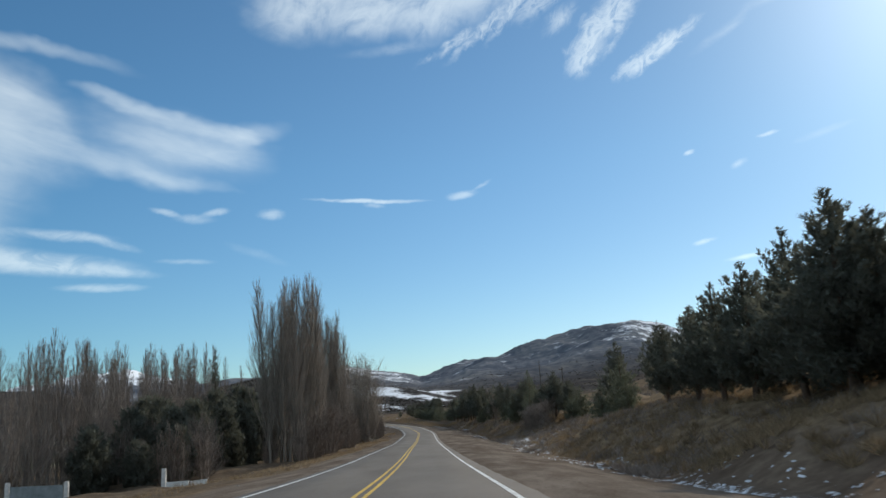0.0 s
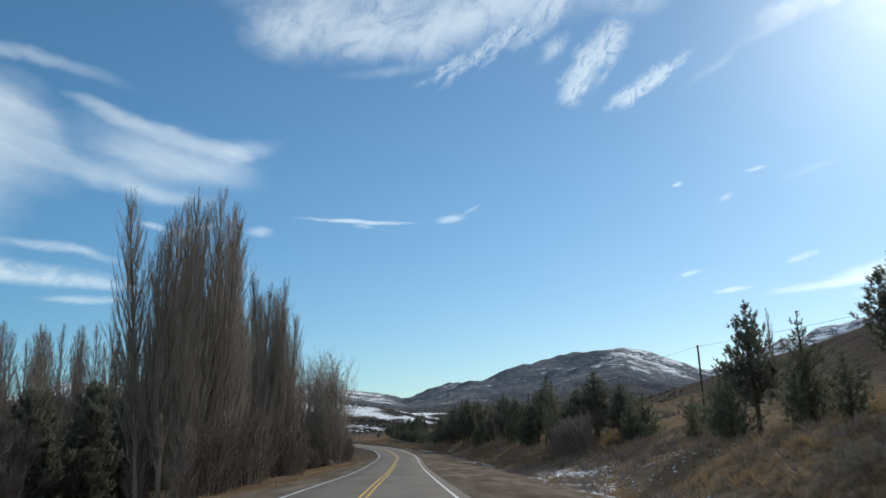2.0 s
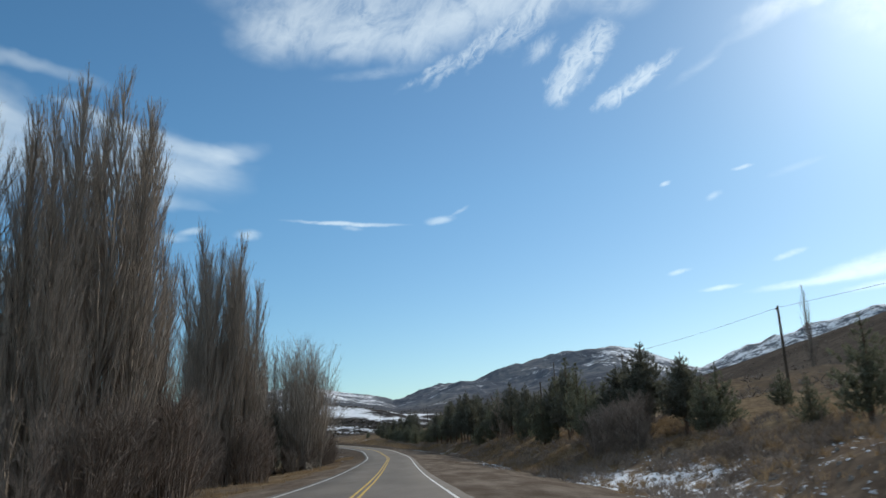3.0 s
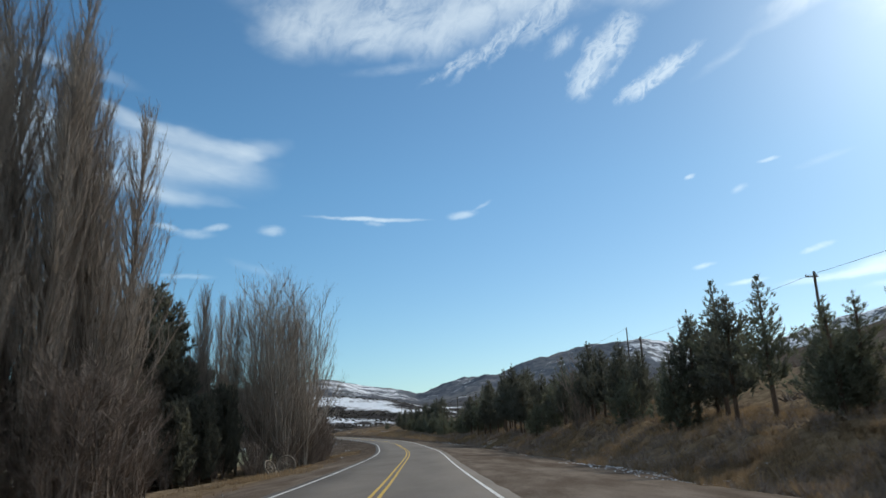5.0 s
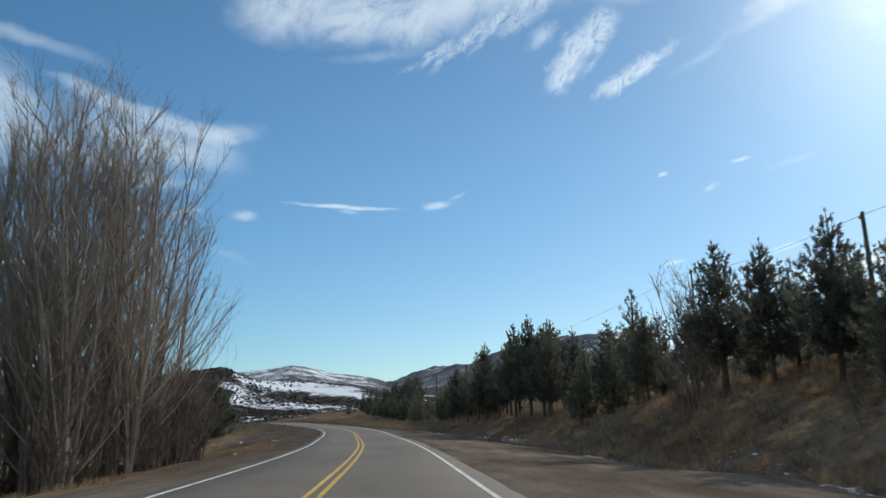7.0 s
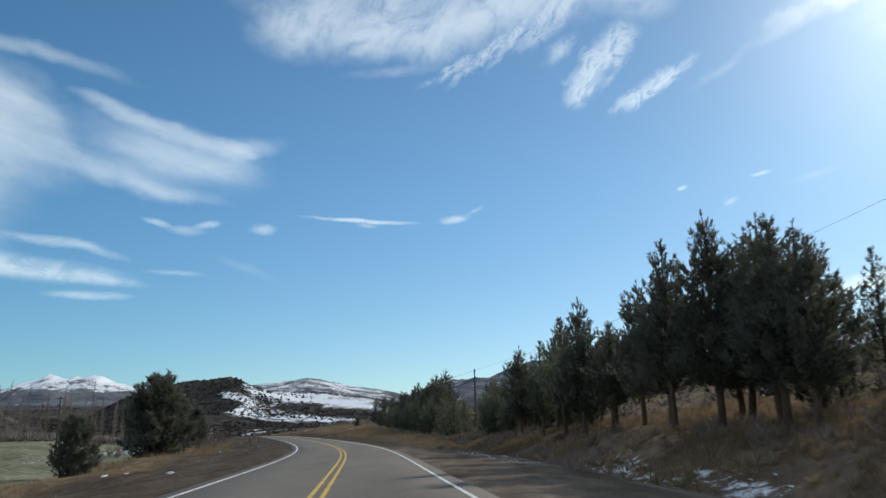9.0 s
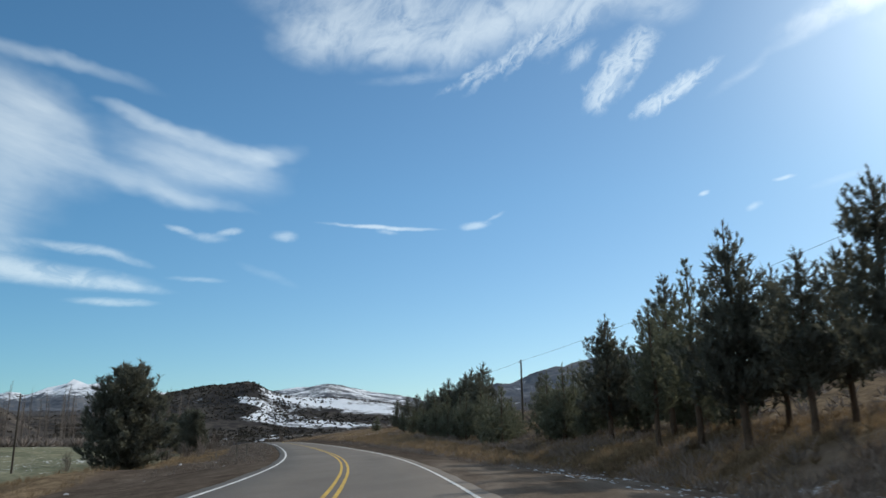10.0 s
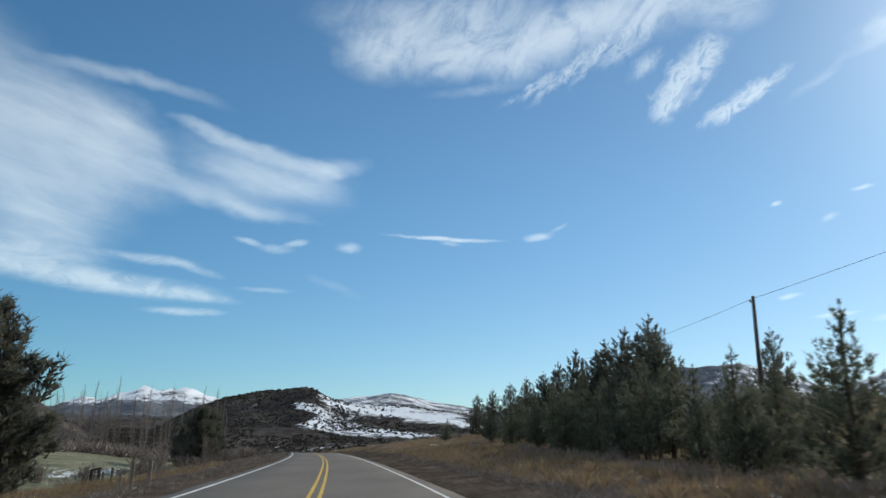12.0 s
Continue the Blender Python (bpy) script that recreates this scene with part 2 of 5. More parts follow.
# ---- materials ----
def material(name, dark, light, scale=4.0, rough=0.85, bump=0.3, fine=18.0, third=None, metal=0.0, island=0.0, object_random=0.0, stretch=(1, 1, 1)):
    """Two colours mixed by a broad and a fine noise, with relief from the fine one."""
    m = bpy.data.materials.new(name)
    m.use_nodes = True
    t = m.node_tree
    p = t.nodes["Principled BSDF"]
    co = t.nodes.new("ShaderNodeTexCoord")
    mp = t.nodes.new("ShaderNodeMapping")
    mp.inputs["Scale"].default_value = stretch
    t.links.new(co.outputs["Object"], mp.inputs[0])
    a = t.nodes.new("ShaderNodeTexNoise")
    a.inputs["Scale"].default_value, a.inputs["Detail"].default_value, a.inputs["Roughness"].default_value = scale, 5, 0.6
    b = t.nodes.new("ShaderNodeTexNoise")
    b.inputs["Scale"].default_value, b.inputs["Detail"].default_value = scale * fine, 3
    for n in (a, b):
        t.links.new(mp.outputs[0], n.inputs["Vector"])
    add = t.nodes.new("ShaderNodeMath")
    add.operation = "MULTIPLY_ADD"
    t.links.new(b.outputs["Fac"], add.inputs[0])
    add.inputs[1].default_value = 0.5
    t.links.new(a.outputs["Fac"], add.inputs[2])
    last = add.outputs[0]
    for amount, node, socket in ((island, "ShaderNodeNewGeometry", "Random Per Island"), (object_random, "ShaderNodeObjectInfo", "Random")):
        if amount:
            g = t.nodes.new(node)
            q = t.nodes.new("ShaderNodeMath")
            q.operation = "MULTIPLY_ADD"
            t.links.new(g.outputs[socket], q.inputs[0])
            q.inputs[1].default_value = amount
            t.links.new(last, q.inputs[2])
            q2 = t.nodes.new("ShaderNodeMath")
            q2.operation = "SUBTRACT"
            t.links.new(q.outputs[0], q2.inputs[0])
            q2.inputs[1].default_value = amount / 2
            last = q2.outputs[0]
    ramp = t.nodes.new("ShaderNodeValToRGB")
    ramp.color_ramp.elements[0].position, ramp.color_ramp.elements[1].position = 0.48, 1.02
    ramp.color_ramp.elements[0].color = (*dark, 1)
    ramp.color_ramp.elements[1].color = (*light, 1)
    if third:
        e = ramp.color_ramp.elements.new(0.75)
        e.color = (*third, 1)
    t.links.new(last, ramp.inputs[0])
    t.links.new(ramp.outputs[0], p.inputs["Base Color"])
    p.inputs["Roughness"].default_value, p.inputs["Metallic"].default_value = rough, metal
    p.inputs["Specular IOR Level"].default_value = 0.25
    if bump:
        bp = t.nodes.new("ShaderNodeBump")
        bp.inputs["Strength"].default_value, bp.inputs["Distance"].default_value = bump, 0.05
        t.links.new(b.outputs["Fac"], bp.inputs["Height"])
        t.links.new(bp.outputs[0], p.inputs["Normal"])
    return m


def translucent(m, colour, share):
    """Lets some light through thin needles and blades."""
    t = m.node_tree
    p = t.nodes["Principled BSDF"]
    o = t.nodes["Material Output"]
    tr = t.nodes.new("ShaderNodeBsdfTranslucent")
    tr.inputs[0].default_value = (*colour, 1)
    mx = t.nodes.new("ShaderNodeMixShader")
    mx.inputs[0].default_value = share
    t.links.new(p.outputs[0], mx.inputs[1])
    t.links.new(tr.outputs[0], mx.inputs[2])
    t.links.new(mx.outputs[0], o.inputs[0])
    return m


NEEDLE = translucent(material("pine_needles", (0.058, 0.062, 0.055), (0.125, 0.13, 0.108), 0.8, 0.8, 0, 6, island=0.3, object_random=0.2), (0.17, 0.172, 0.125), 0.35)
NEEDLE_YOUNG = translucent(material("young_pine_needles", (0.065, 0.072, 0.056), (0.15, 0.16, 0.12), 0.8, 0.75, 0, 6, island=0.35, object_random=0.2), (0.18, 0.19, 0.12), 0.35)
PINE_BARK = material("pine_bark", (0.05, 0.035, 0.025), (0.16, 0.11, 0.075), 5, 0.9, 0.6, 8, stretch=(1, 1, 0.3))
POPLAR_BARK = material("poplar_bark", (0.13, 0.108, 0.088), (0.36, 0.31, 0.262), 1.2, 0.85, 0.3, 10, object_random=0.25, stretch=(1, 1, 0.3))
WILLOW_TWIG = material("pale_twigs", (0.19, 0.158, 0.13), (0.45, 0.385, 0.32), 0.35, 0.85, 0, 6, island=0.3, object_random=0.3)
TWIG = material("bare_twigs", (0.185, 0.155, 0.13), (0.43, 0.37, 0.315), 0.35, 0.85, 0, 6, island=0.3, object_random=0.3)
BRUSH_TWIG = material("brush_twigs", (0.12, 0.097, 0.080), (0.29, 0.235, 0.197), 0.5, 0.85, 0, 6, island=0.3, object_random=0.4)
DRY_GRASS = translucent(material("dry_grass", (0.10, 0.072, 0.048), (0.40, 0.29, 0.175), 0.12, 0.85, 0, 20, third=(0.21, 0.152, 0.095), island=0.4), (0.30, 0.215, 0.125), 0.32)
FAR_TWIG = material("far_twigs", (0.14, 0.117, 0.10), (0.33, 0.28, 0.24), 0.35, 0.85, 0, 6, island=0.3, object_random=0.3)
SCRUB = material("scrub_leaves", (0.03, 0.027, 0.022), (0.11, 0.088, 0.068), 0.05, 0.9, 0, 20, island=0.5)
WOOD_GREY = material("weathered_wood", (0.10, 0.08, 0.06), (0.30, 0.26, 0.21), 3, 0.85, 0.4, 10, object_random=0.2, stretch=(1, 1, 0.15))
POLE_WOOD = material("pole_wood", (0.035, 0.027, 0.02), (0.11, 0.085, 0.065), 3, 0.85, 0.4, 10, stretch=(1, 1, 0.1))
WHITE_WOOD = material("white_paint", (0.45, 0.43, 0.40), (0.75, 0.73, 0.69), 3, 0.7, 0.3, 10)
SHEET_GREY = material("grey_sheet", (0.16, 0.18, 0.18), (0.30, 0.33, 0.34), 1.5, 0.6, 0.1, 10)
WIRE = material("wire", (0.02, 0.02, 0.02), (0.05, 0.05, 0.05), 3, 0.6, 0)
PORCELAIN = material("porcelain", (0.10, 0.05, 0.03), (0.20, 0.10, 0.06), 3, 0.3, 0)
STONE = material("stone", (0.10, 0.09, 0.08), (0.34, 0.31, 0.28), 1.5, 0.9, 0.5, 12, object_random=0.3, island=0.3)
SNOW = material("old_snow", (0.16, 0.155, 0.15), (0.84, 0.86, 0.90), 1.6, 0.8, 0.6, 7, third=(0.52, 0.54, 0.57))
YELLOW = material("yellow_paint", (0.36, 0.23, 0.04), (0.72, 0.47, 0.08), 1.2, 0.7, 0.2, 25)
WHITE_LINE = material("white_road_paint", (0.42, 0.42, 0.40), (0.80, 0.79, 0.76), 1.2, 0.7, 0.2, 25)


def asphalt():
    m = material("asphalt", (0.090, 0.075, 0.061), (0.166, 0.143, 0.119), 0.35, 0.82, 0.25, 160, stretch=(1, 0.25, 1))
    return m


ASPHALT = asphalt()


def ground_material():
    """Soil, gravel, dry grass, scrub and snow; the mesh carries how much of each a place may have."""
    m = bpy.data.materials.new("ground")
    m.use_nodes = True
    t = m.node_tree
    p = t.nodes["Principled BSDF"]
    p.inputs["Roughness"].default_value = 0.95
    p.inputs["Specular IOR Level"].default_value = 0.0
    co = t.nodes.new("ShaderNodeTexCoord")

    def nz(scale, detail=6, rough=0.6, stretch=(1, 1, 1)):
        mp = t.nodes.new("ShaderNodeMapping")
        mp.inputs["Scale"].default_value = stretch
        t.links.new(co.outputs["Object"], mp.inputs[0])
        n = t.nodes.new("ShaderNodeTexNoise")
        n.inputs["Scale"].default_value, n.inputs["Detail"].default_value, n.inputs["Roughness"].default_value = scale, detail, rough
        t.links.new(mp.outputs[0], n.inputs["Vector"])
        return n.outputs["Fac"]

    def ramp(f, stops):
        r = t.nodes.new("ShaderNodeValToRGB")
        e = r.color_ramp.elements
        e[0].position, e[0].color = stops[0][0], (*stops[0][1], 1)
        e[1].position, e[1].color = stops[-1][0], (*stops[-1][1], 1)
        for pos, c in stops[1:-1]:
            e.new(pos).color = (*c, 1)
        t.links.new(f, r.inputs[0])
        return r.outputs[0]

    def attr(n):
        a = t.nodes.new("ShaderNodeAttribute")
        a.attribute_name = n
        return a.outputs["Fac"]

    def mth(op, a, b):
        n = t.nodes.new("ShaderNodeMath")
        n.operation = op
        for i, v in enumerate((a, b)):
            if isinstance(v, (int, float)):
                n.inputs[i].default_value = v
            else:
                t.links.new(v, n.inputs[i])
        return n.outputs[0]

    def mixc(f, a, b):
        n = t.nodes.new("ShaderNodeMix")
        n.data_type = "RGBA"
        t.links.new(f, n.inputs["Factor"])
        t.links.new(a, n.inputs["A"])
        t.links.new(b, n.inputs["B"])
        return n.outputs["Result"]

    def step(f, a, b):
        n = t.nodes.new("ShaderNodeMapRange")
        n.inputs["From Min"].default_value, n.inputs["From Max"].default_value = a, b
        t.links.new(f, n.inputs["Value"])
        return n.outputs[0]

    broad, fine_n, tiny = nz(0.09), nz(1.1, 8, 0.65), nz(14, 4)
    soil = ramp(mth("ADD", mth("MULTIPLY", broad, 0.5), mth("MULTIPLY", fine_n, 0.5)),
                [(0.36, (0.078, 0.056, 0.041)), (0.5, (0.145, 0.108, 0.08)), (0.64, (0.235, 0.18, 0.13))])
    gravel = ramp(mth("ADD", mth("MULTIPLY", nz(0.6, 6, 0.6, (1, 0.22, 1)), 0.6), mth("MULTIPLY", tiny, 0.4)),
                  [(0.38, (0.092, 0.070, 0.055)), (0.5, (0.144, 0.117, 0.095)), (0.62, (0.22, 0.184, 0.153))])
    grass = ramp(mth("ADD", mth("MULTIPLY", fine_n, 0.6), mth("MULTIPLY", tiny, 0.4)),
                 [(0.36, (0.085, 0.06, 0.04)), (0.5, (0.18, 0.132, 0.085)), (0.64, (0.32, 0.238, 0.15))])
    scrub = ramp(mth("ADD", mth("MULTIPLY", nz(0.018, 8, 0.68), 0.55), mth("MULTIPLY", nz(0.14, 6, 0.7), 0.45)),
                 [(0.40, (0.028, 0.028, 0.03)), (0.5, (0.055, 0.05, 0.048)), (0.60, (0.115, 0.1, 0.086))])
    c = mixc(step(mth("ADD", attr("grass"), mth("SUBTRACT", nz(0.35, 6), 0.5)), 0.35, 0.62), soil, grass)
    c = mixc(attr("gravel"), c, gravel)
    mud = ramp(mth("ADD", mth("MULTIPLY", nz(0.8, 6, 0.65, (1, 0.3, 1)), 0.55), mth("MULTIPLY", nz(5.0, 5, 0.6), 0.45)),
               [(0.38, (0.038, 0.030, 0.024)), (0.5, (0.075, 0.060, 0.049)), (0.62, (0.135, 0.11, 0.09))])
    c = mixc(attr("mud"), c, mud)
    meadow = ramp(mth("ADD", mth("MULTIPLY", nz(0.12, 6, 0.6), 0.5), mth("MULTIPLY", fine_n, 0.5)),
                  [(0.38, (0.10, 0.105, 0.07)), (0.5, (0.17, 0.172, 0.118)), (0.62, (0.27, 0.25, 0.17))])
    c = mixc(attr("meadow"), c, meadow)
    # far rock, with the blue of aerial haze mixed into its colour
    hazy_rock = ramp(mth("ADD", mth("MULTIPLY", nz(0.006, 9, 0.7), 0.6), mth("MULTIPLY", nz(0.05, 6, 0.7), 0.4)),
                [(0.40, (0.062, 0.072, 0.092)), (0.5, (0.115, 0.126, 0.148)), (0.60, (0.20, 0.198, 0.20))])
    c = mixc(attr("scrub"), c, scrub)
    c = mixc(attr("hazy_rock"), c, hazy_rock)
    snow_c = ramp(fine_n, [(0.3, (0.62, 0.65, 0.70)), (0.7, (0.88, 0.90, 0.93))])
    near_n = mth("ADD", mth("ADD", mth("MULTIPLY", nz(0.55, 7, 0.7), 0.4), mth("MULTIPLY", nz(2.3, 6, 0.7), 0.4)), mth("MULTIPLY", tiny, 0.2))
    far_n = mth("ADD", mth("ADD", mth("MULTIPLY", nz(0.012, 9, 0.7, (0.7, 1.0, 1)), 0.5), mth("MULTIPLY", nz(0.06, 6, 0.75), 0.35)), mth("MULTIPLY", nz(0.3, 4, 0.7), 0.15))
    patch = mth("ADD", mth("MULTIPLY", attr("scrub"), far_n), mth("MULTIPLY", mth("SUBTRACT", 1.0, attr("scrub")), near_n))
    s = step(mth("ADD", patch, mth("SUBTRACT", attr("snow"), 0.5)), 0.53, 0.585)
    c = mixc(s, c, snow_c)
    t.links.new(c, p.inputs["Base Color"])
    bp = t.nodes.new("ShaderNodeBump")
    bp.inputs["Distance"].default_value = 0.12
    t.links.new(mth("MULTIPLY", mth("SUBTRACT", 1.0, attr("scrub")), 0.7), bp.inputs["Strength"])
    t.links.new(mth("ADD", fine_n, mth("MULTIPLY", tiny, 0.3)), bp.inputs["Height"])
    t.links.new(bp.outputs[0], p.inputs["Normal"])
    return m


GROUND = ground_material()

# ---- the road's line: curvature and height along its length ----
CURVE = np.array([0.001149, 0.000586, 0, 0.000217, -0.000288, 0.000059, -0.000043, 0.000128, -0.000381, 0.001122, 0.002231, -0.000443,
                  0.002295, 0.003702, 0.001369, 0.00023, 0.000632, 0.000775, 0.0007, 0.0007, 0.0007, 0.0007, 0.0007, 0.0007])
LEVEL = np.array([0.0, -1.607, -2.574, -3.624, -4.084, -4.186, -4.076, -3.61, -3.243, -2.883, -2.5, -2.9, -3.4])
S = np.arange(-80, 640, 2.0)
_k = np.interp(S, np.arange(24) * 20.0, CURVE)
_k[S < -10] = 0
_h = np.concatenate([[0], np.cumsum((_k[1:] + _k[:-1]))])
HEAD = _h - np.interp(0, S, _h) + 0.0307655
_m = (HEAD[1:] + HEAD[:-1]) / 2
RX = np.concatenate([[0], np.cumsum(-np.sin(_m) * 2)])
RY = np.concatenate([[0], np.cumsum(np.cos(_m) * 2)])
RX, RY = RX - np.interp(0, S, RX), RY - np.interp(0, S, RY)
_z = np.interp(S, np.arange(13) * 40.0, LEVEL)
_z = np.where(S < 0, -S * 0.03, _z)
RZ = np.convolve(np.pad(_z, 10, "edge"), np.ones(21) / 21, "valid")
LEFT_LINE, CENTRE_LINE, RIGHT_LINE = -4.80, -1.42, 2.0
ROAD_L, ROAD_R = -5.2, 2.5


def on_road(s, d):
    """The place at s metres along the road, d metres to the right of the car's track."""
    x, y, h = np.interp(s, S, RX), np.interp(s, S, RY), np.interp(s, S, HEAD)
    return x + np.cos(h) * d, y + np.sin(h) * d, np.interp(s, S, RZ)


def road_frame(x, y):
    """s and d of places near the road."""
    s, d = np.empty_like(x), np.empty_like(x)
    for i in range(0, len(x), 4000):
        dx, dy = x[i:i + 4000, None] - RX, y[i:i + 4000, None] - RY
        j = (dx * dx + dy * dy).argmin(1)
        r = np.arange(len(j))
        h = HEAD[j]
        s[i:i + 4000] = S[j] - dx[r, j] * np.sin(h) + dy[r, j] * np.cos(h)
        d[i:i + 4000] = dx[r, j] * np.cos(h) + dy[r, j] * np.sin(h)
    return s, d


_rng = np.random.default_rng(7)
_lat = _rng.random((256, 256))


def vnoise(x, y):
    xi, yi = np.floor(x).astype(int), np.floor(y).astype(int)
    fx, fy = x - xi, y - yi
    fx, fy = fx * fx * (3 - 2 * fx), fy * fy * (3 - 2 * fy)
    g = lambda a, b: _lat[a % 256, b % 256]
    return (g(xi, yi) * (1 - fx) + g(xi + 1, yi) * fx) * (1 - fy) + (g(xi, yi + 1) * (1 - fx) + g(xi + 1, yi + 1) * fx) * fy - 0.5


def fbm(x, y, size, octaves=4):
    v, a = 0, 1.0
    for i in range(octaves):
        v = v + a * vnoise(x / size + 17.3 * i, y / size + 5.1 * i)
        size, a = size / 2.03, a * 0.5
    return v


def smooth(a, b, v):
    t = np.clip((v - a) / (b - a), 0, 1)
    return t * t * (3 - 2 * t)


def bearing(x, y, ox, oy):
    return np.degrees(np.arctan2(x - ox, y - oy)), np.hypot(x - ox, y - oy)


def rise(table, a):
    t = np.array(table)
    return np.tan(np.radians(np.interp(a, t[:, 0], t[:, 1])))


MOUNTAIN = [(-9, 0.3), (-5, 1.7), (-3.1, 2.7), (-1.5, 3.25), (0.1, 3.65), (2.6, 3.95), (4.7, 4.28), (6.1, 4.66), (8.0, 5.17), (9.5, 5.54), (10.9, 5.63), (12.7, 5.8), (14.1, 5.45), (15.5, 4.85), (16.8, 4.18), (17.8, 3.67), (19, 3.2), (21, 2.6), (30, 2)]
LEFT_HILL = [(-30, 2.0), (-20, 2.9), (-17, 3.3), (-13.7, 3.7), (-10.3, 4.1), (-7.2, 3.5), (-4.4, 3.0), (-2, 2.2), (3, 0.5)]
FAR_RANGE = [(-60, 3), (-42, 2.7), (-35, 2.5), (-32.4, 2.8), (-30.8, 3.2), (-29.1, 3.6), (-28.2, 3.8), (-27.6, 3.95), (-26.7, 3.92), (-25.6, 3.97), (-24.8, 3.95), (-24.1, 3.95), (-22.8, 3.6), (-19, 3), (-8, 2), (10, 2), (15, 3.4), (17.3, 4.5), (18.2, 4.2), (19.3, 3.9), (20.2, 4.15), (22, 4.8), (24.1, 5.5), (26.5, 6.1), (31, 7.0), (34, 7.0), (45, 5)]
DARK_HILL = [(-29, 0.3), (-26, 1.2), (-24.1, 2.45), (-22.8, 3.15), (-21.2, 3.85), (-19.8, 4.25), (-18.5, 4.55), (-17.4, 4.6), (-16.0, 4.85), (-15.2, 4.65), (-14.3, 4.05), (-13.2, 3.7), (-10.9, 3.55), (-9, 3.45), (-6, 3.2), (-3, 2.6), (1, 1.6), (5, 0.3)]


def washed(s, d):
    """1 where the bank is washed bare, with rubble and old snow in place of grass."""
    return smooth(80, 86, s) * smooth(122, 114, s) * smooth(10, 11.5, d) * smooth(20.5, 17.5, d)


def ditch_shift(s):
    """How much nearer to the road the ditch and the bank lie along the first stretch."""
    return 2.6 * smooth(105, 75, s)


def ground_height(x, y, s=None, d=None):
    if s is None:
        s, d = road_frame(x, y)
    zr = np.interp(s, S, RZ)
    bank = 0.75 + 0.25 * np.sin(s / 23.0) + 0.12 * np.sin(s / 9.0) - 0.35 * smooth(265, 300, s) + 0.2 * smooth(150, 180, s) * smooth(250, 230, s)
    dm = d + ditch_shift(s) * smooth(3.5, 7, d) + fbm(x, y, 14, 3) * 3.2 * smooth(6.5, 11, d) * smooth(30, 20, d)
    right = np.interp(dm, [2.5, 7, 10, 12.3, 14, 16, 19, 23, 30, 45, 90, 140], [-0.03, -0.18, -0.45, -0.85, -0.3, 0.6, 1.5, 2.3, 4.1, 6.0, 10.5, 16])
    right = np.where(dm > 12.3, -0.85 + (right + 0.85) * (0.62 + 0.5 * bank), right)
    rise_r = np.interp(d, [2.5, 4.5, 7, 10, 14, 19, 24, 30], [-0.03, -0.02, 0.45, 1.15, 1.5, 2.1, 2.7, 4.0]) * np.interp(s, [260, 315, 350], [0.4, 0.5, 1.0])
    k = smooth(250, 320, s)
    right = right * (1 - k) + np.maximum(right, rise_r) * k
    left = np.interp(-d, [5.2, 7.5, 10, 14, 20, 30, 60, 120, 300], [-0.03, -0.15, -0.45, -0.9, -1.6, -2.1, -3.0, -4.5, -7])
    left = left * (1 + 0.5 * smooth(270, 300, s))
    near = zr + np.where(d > 0, right, left)
    under = (d > ROAD_L - 0.15) & (d < ROAD_R + 0.15) & (s < 560)
    near = near + fbm(x, y, 9.0, 4) * np.interp(np.abs(d), [6, 11, 16, 40], [0, 0.3, 1.0, 1.6]) + fbm(x, y, 1.7, 3) * np.interp(np.abs(d), [5.6, 8, 13], [0, 0.06, 0.22])
    near = np.where(under, zr - 0.10, near)
    # the wide country
    a, r = bearing(x, y, -6, 120)
    base = -5 + 0.048 * np.maximum(r - 470, 0) * (y > 0)
    base = np.minimum(base, 100 + 0.004 * r)
    hill_r = 1.12 * smooth(60, 330, x + 10) * np.clip(65 - 0.045 * (y - 450), 0, 82) * smooth(1900, 1100, y) * smooth(900, 330, x) + smooth(330, 1500, x) * 70 * smooth(2600, 900, y)
    def ridge(table, ox, oy, rng, start, power, back):
        a, r = bearing(x, y, ox, oy)
        f = np.clip((r - start) / (rng - start), 0, 1) ** power * smooth(rng + back, rng, r)
        return rise(table, a) * rng * f
    mt = ridge(MOUNTAIN, 0, 30, 2620, 900, 1.5, 1500)
    mt = mt + (fbm(x, y, 190, 4) * 14 + fbm(x, y, 62, 4) * 13 - np.abs(fbm(x, y, 120, 4)) * 12) * smooth(40, 130, mt)
    lh = ridge(LEFT_HILL, -10, 190, 2450, 700, 1.15, 1300)
    fr = ridge(FAR_RANGE, -10, 160, 4450, 3000, 1.2, 900)
    fr = fr + (fbm(x, y, 130, 4) * 16 + fbm(x, y * 0.3, 52, 3) * 14 - np.abs(fbm(x, y, 210, 5)) * 30 + 10) * smooth(120, 260, fr)
    fa, _ = bearing(x, y, -10, 160)
    fr = fr * (1 + (0.05 * fbm(fa + 90, r / 900, 0.9, 3) + 0.06 * fbm(fa + 120, r / 1500, 0.28, 2)) * smooth(-19, -22, fa))
    aa, rr = bearing(x, y, -12, 205)
    dh = rise(DARK_HILL, aa) * 705 * np.exp(-((rr - 800) / 175) ** 2)
    aa, rr = bearing(x, y, -19, 261)
    nl = rise([(-60, 4.5), (-40, 4.2), (-35, 3.4), (-33, 2.4), (-31, 1.2), (-28, 0)], aa) * 620 * np.exp(-((rr - 620) / 160) ** 2)
    wide = np.maximum.reduce([base, hill_r - 4, mt - 3, lh - 3, fr - 3, dh - 4, nl - 4])
    rough = fbm(x, y, 260, 6) * np.clip((r - 420) / 900, 0, 1) * 26 * np.clip(wide / 90, 0.03, 1) * (0.1 + 0.9 * smooth(1000, 1500, r)) * (1 - 0.75 * smooth(3200, 3800, r)) + fbm(x, y, 45, 5) * np.clip((r - 380) / 400, 0, 1) * 3.0
    w = smooth(330, 470, s) * smooth(20, 60, np.abs(d)) 
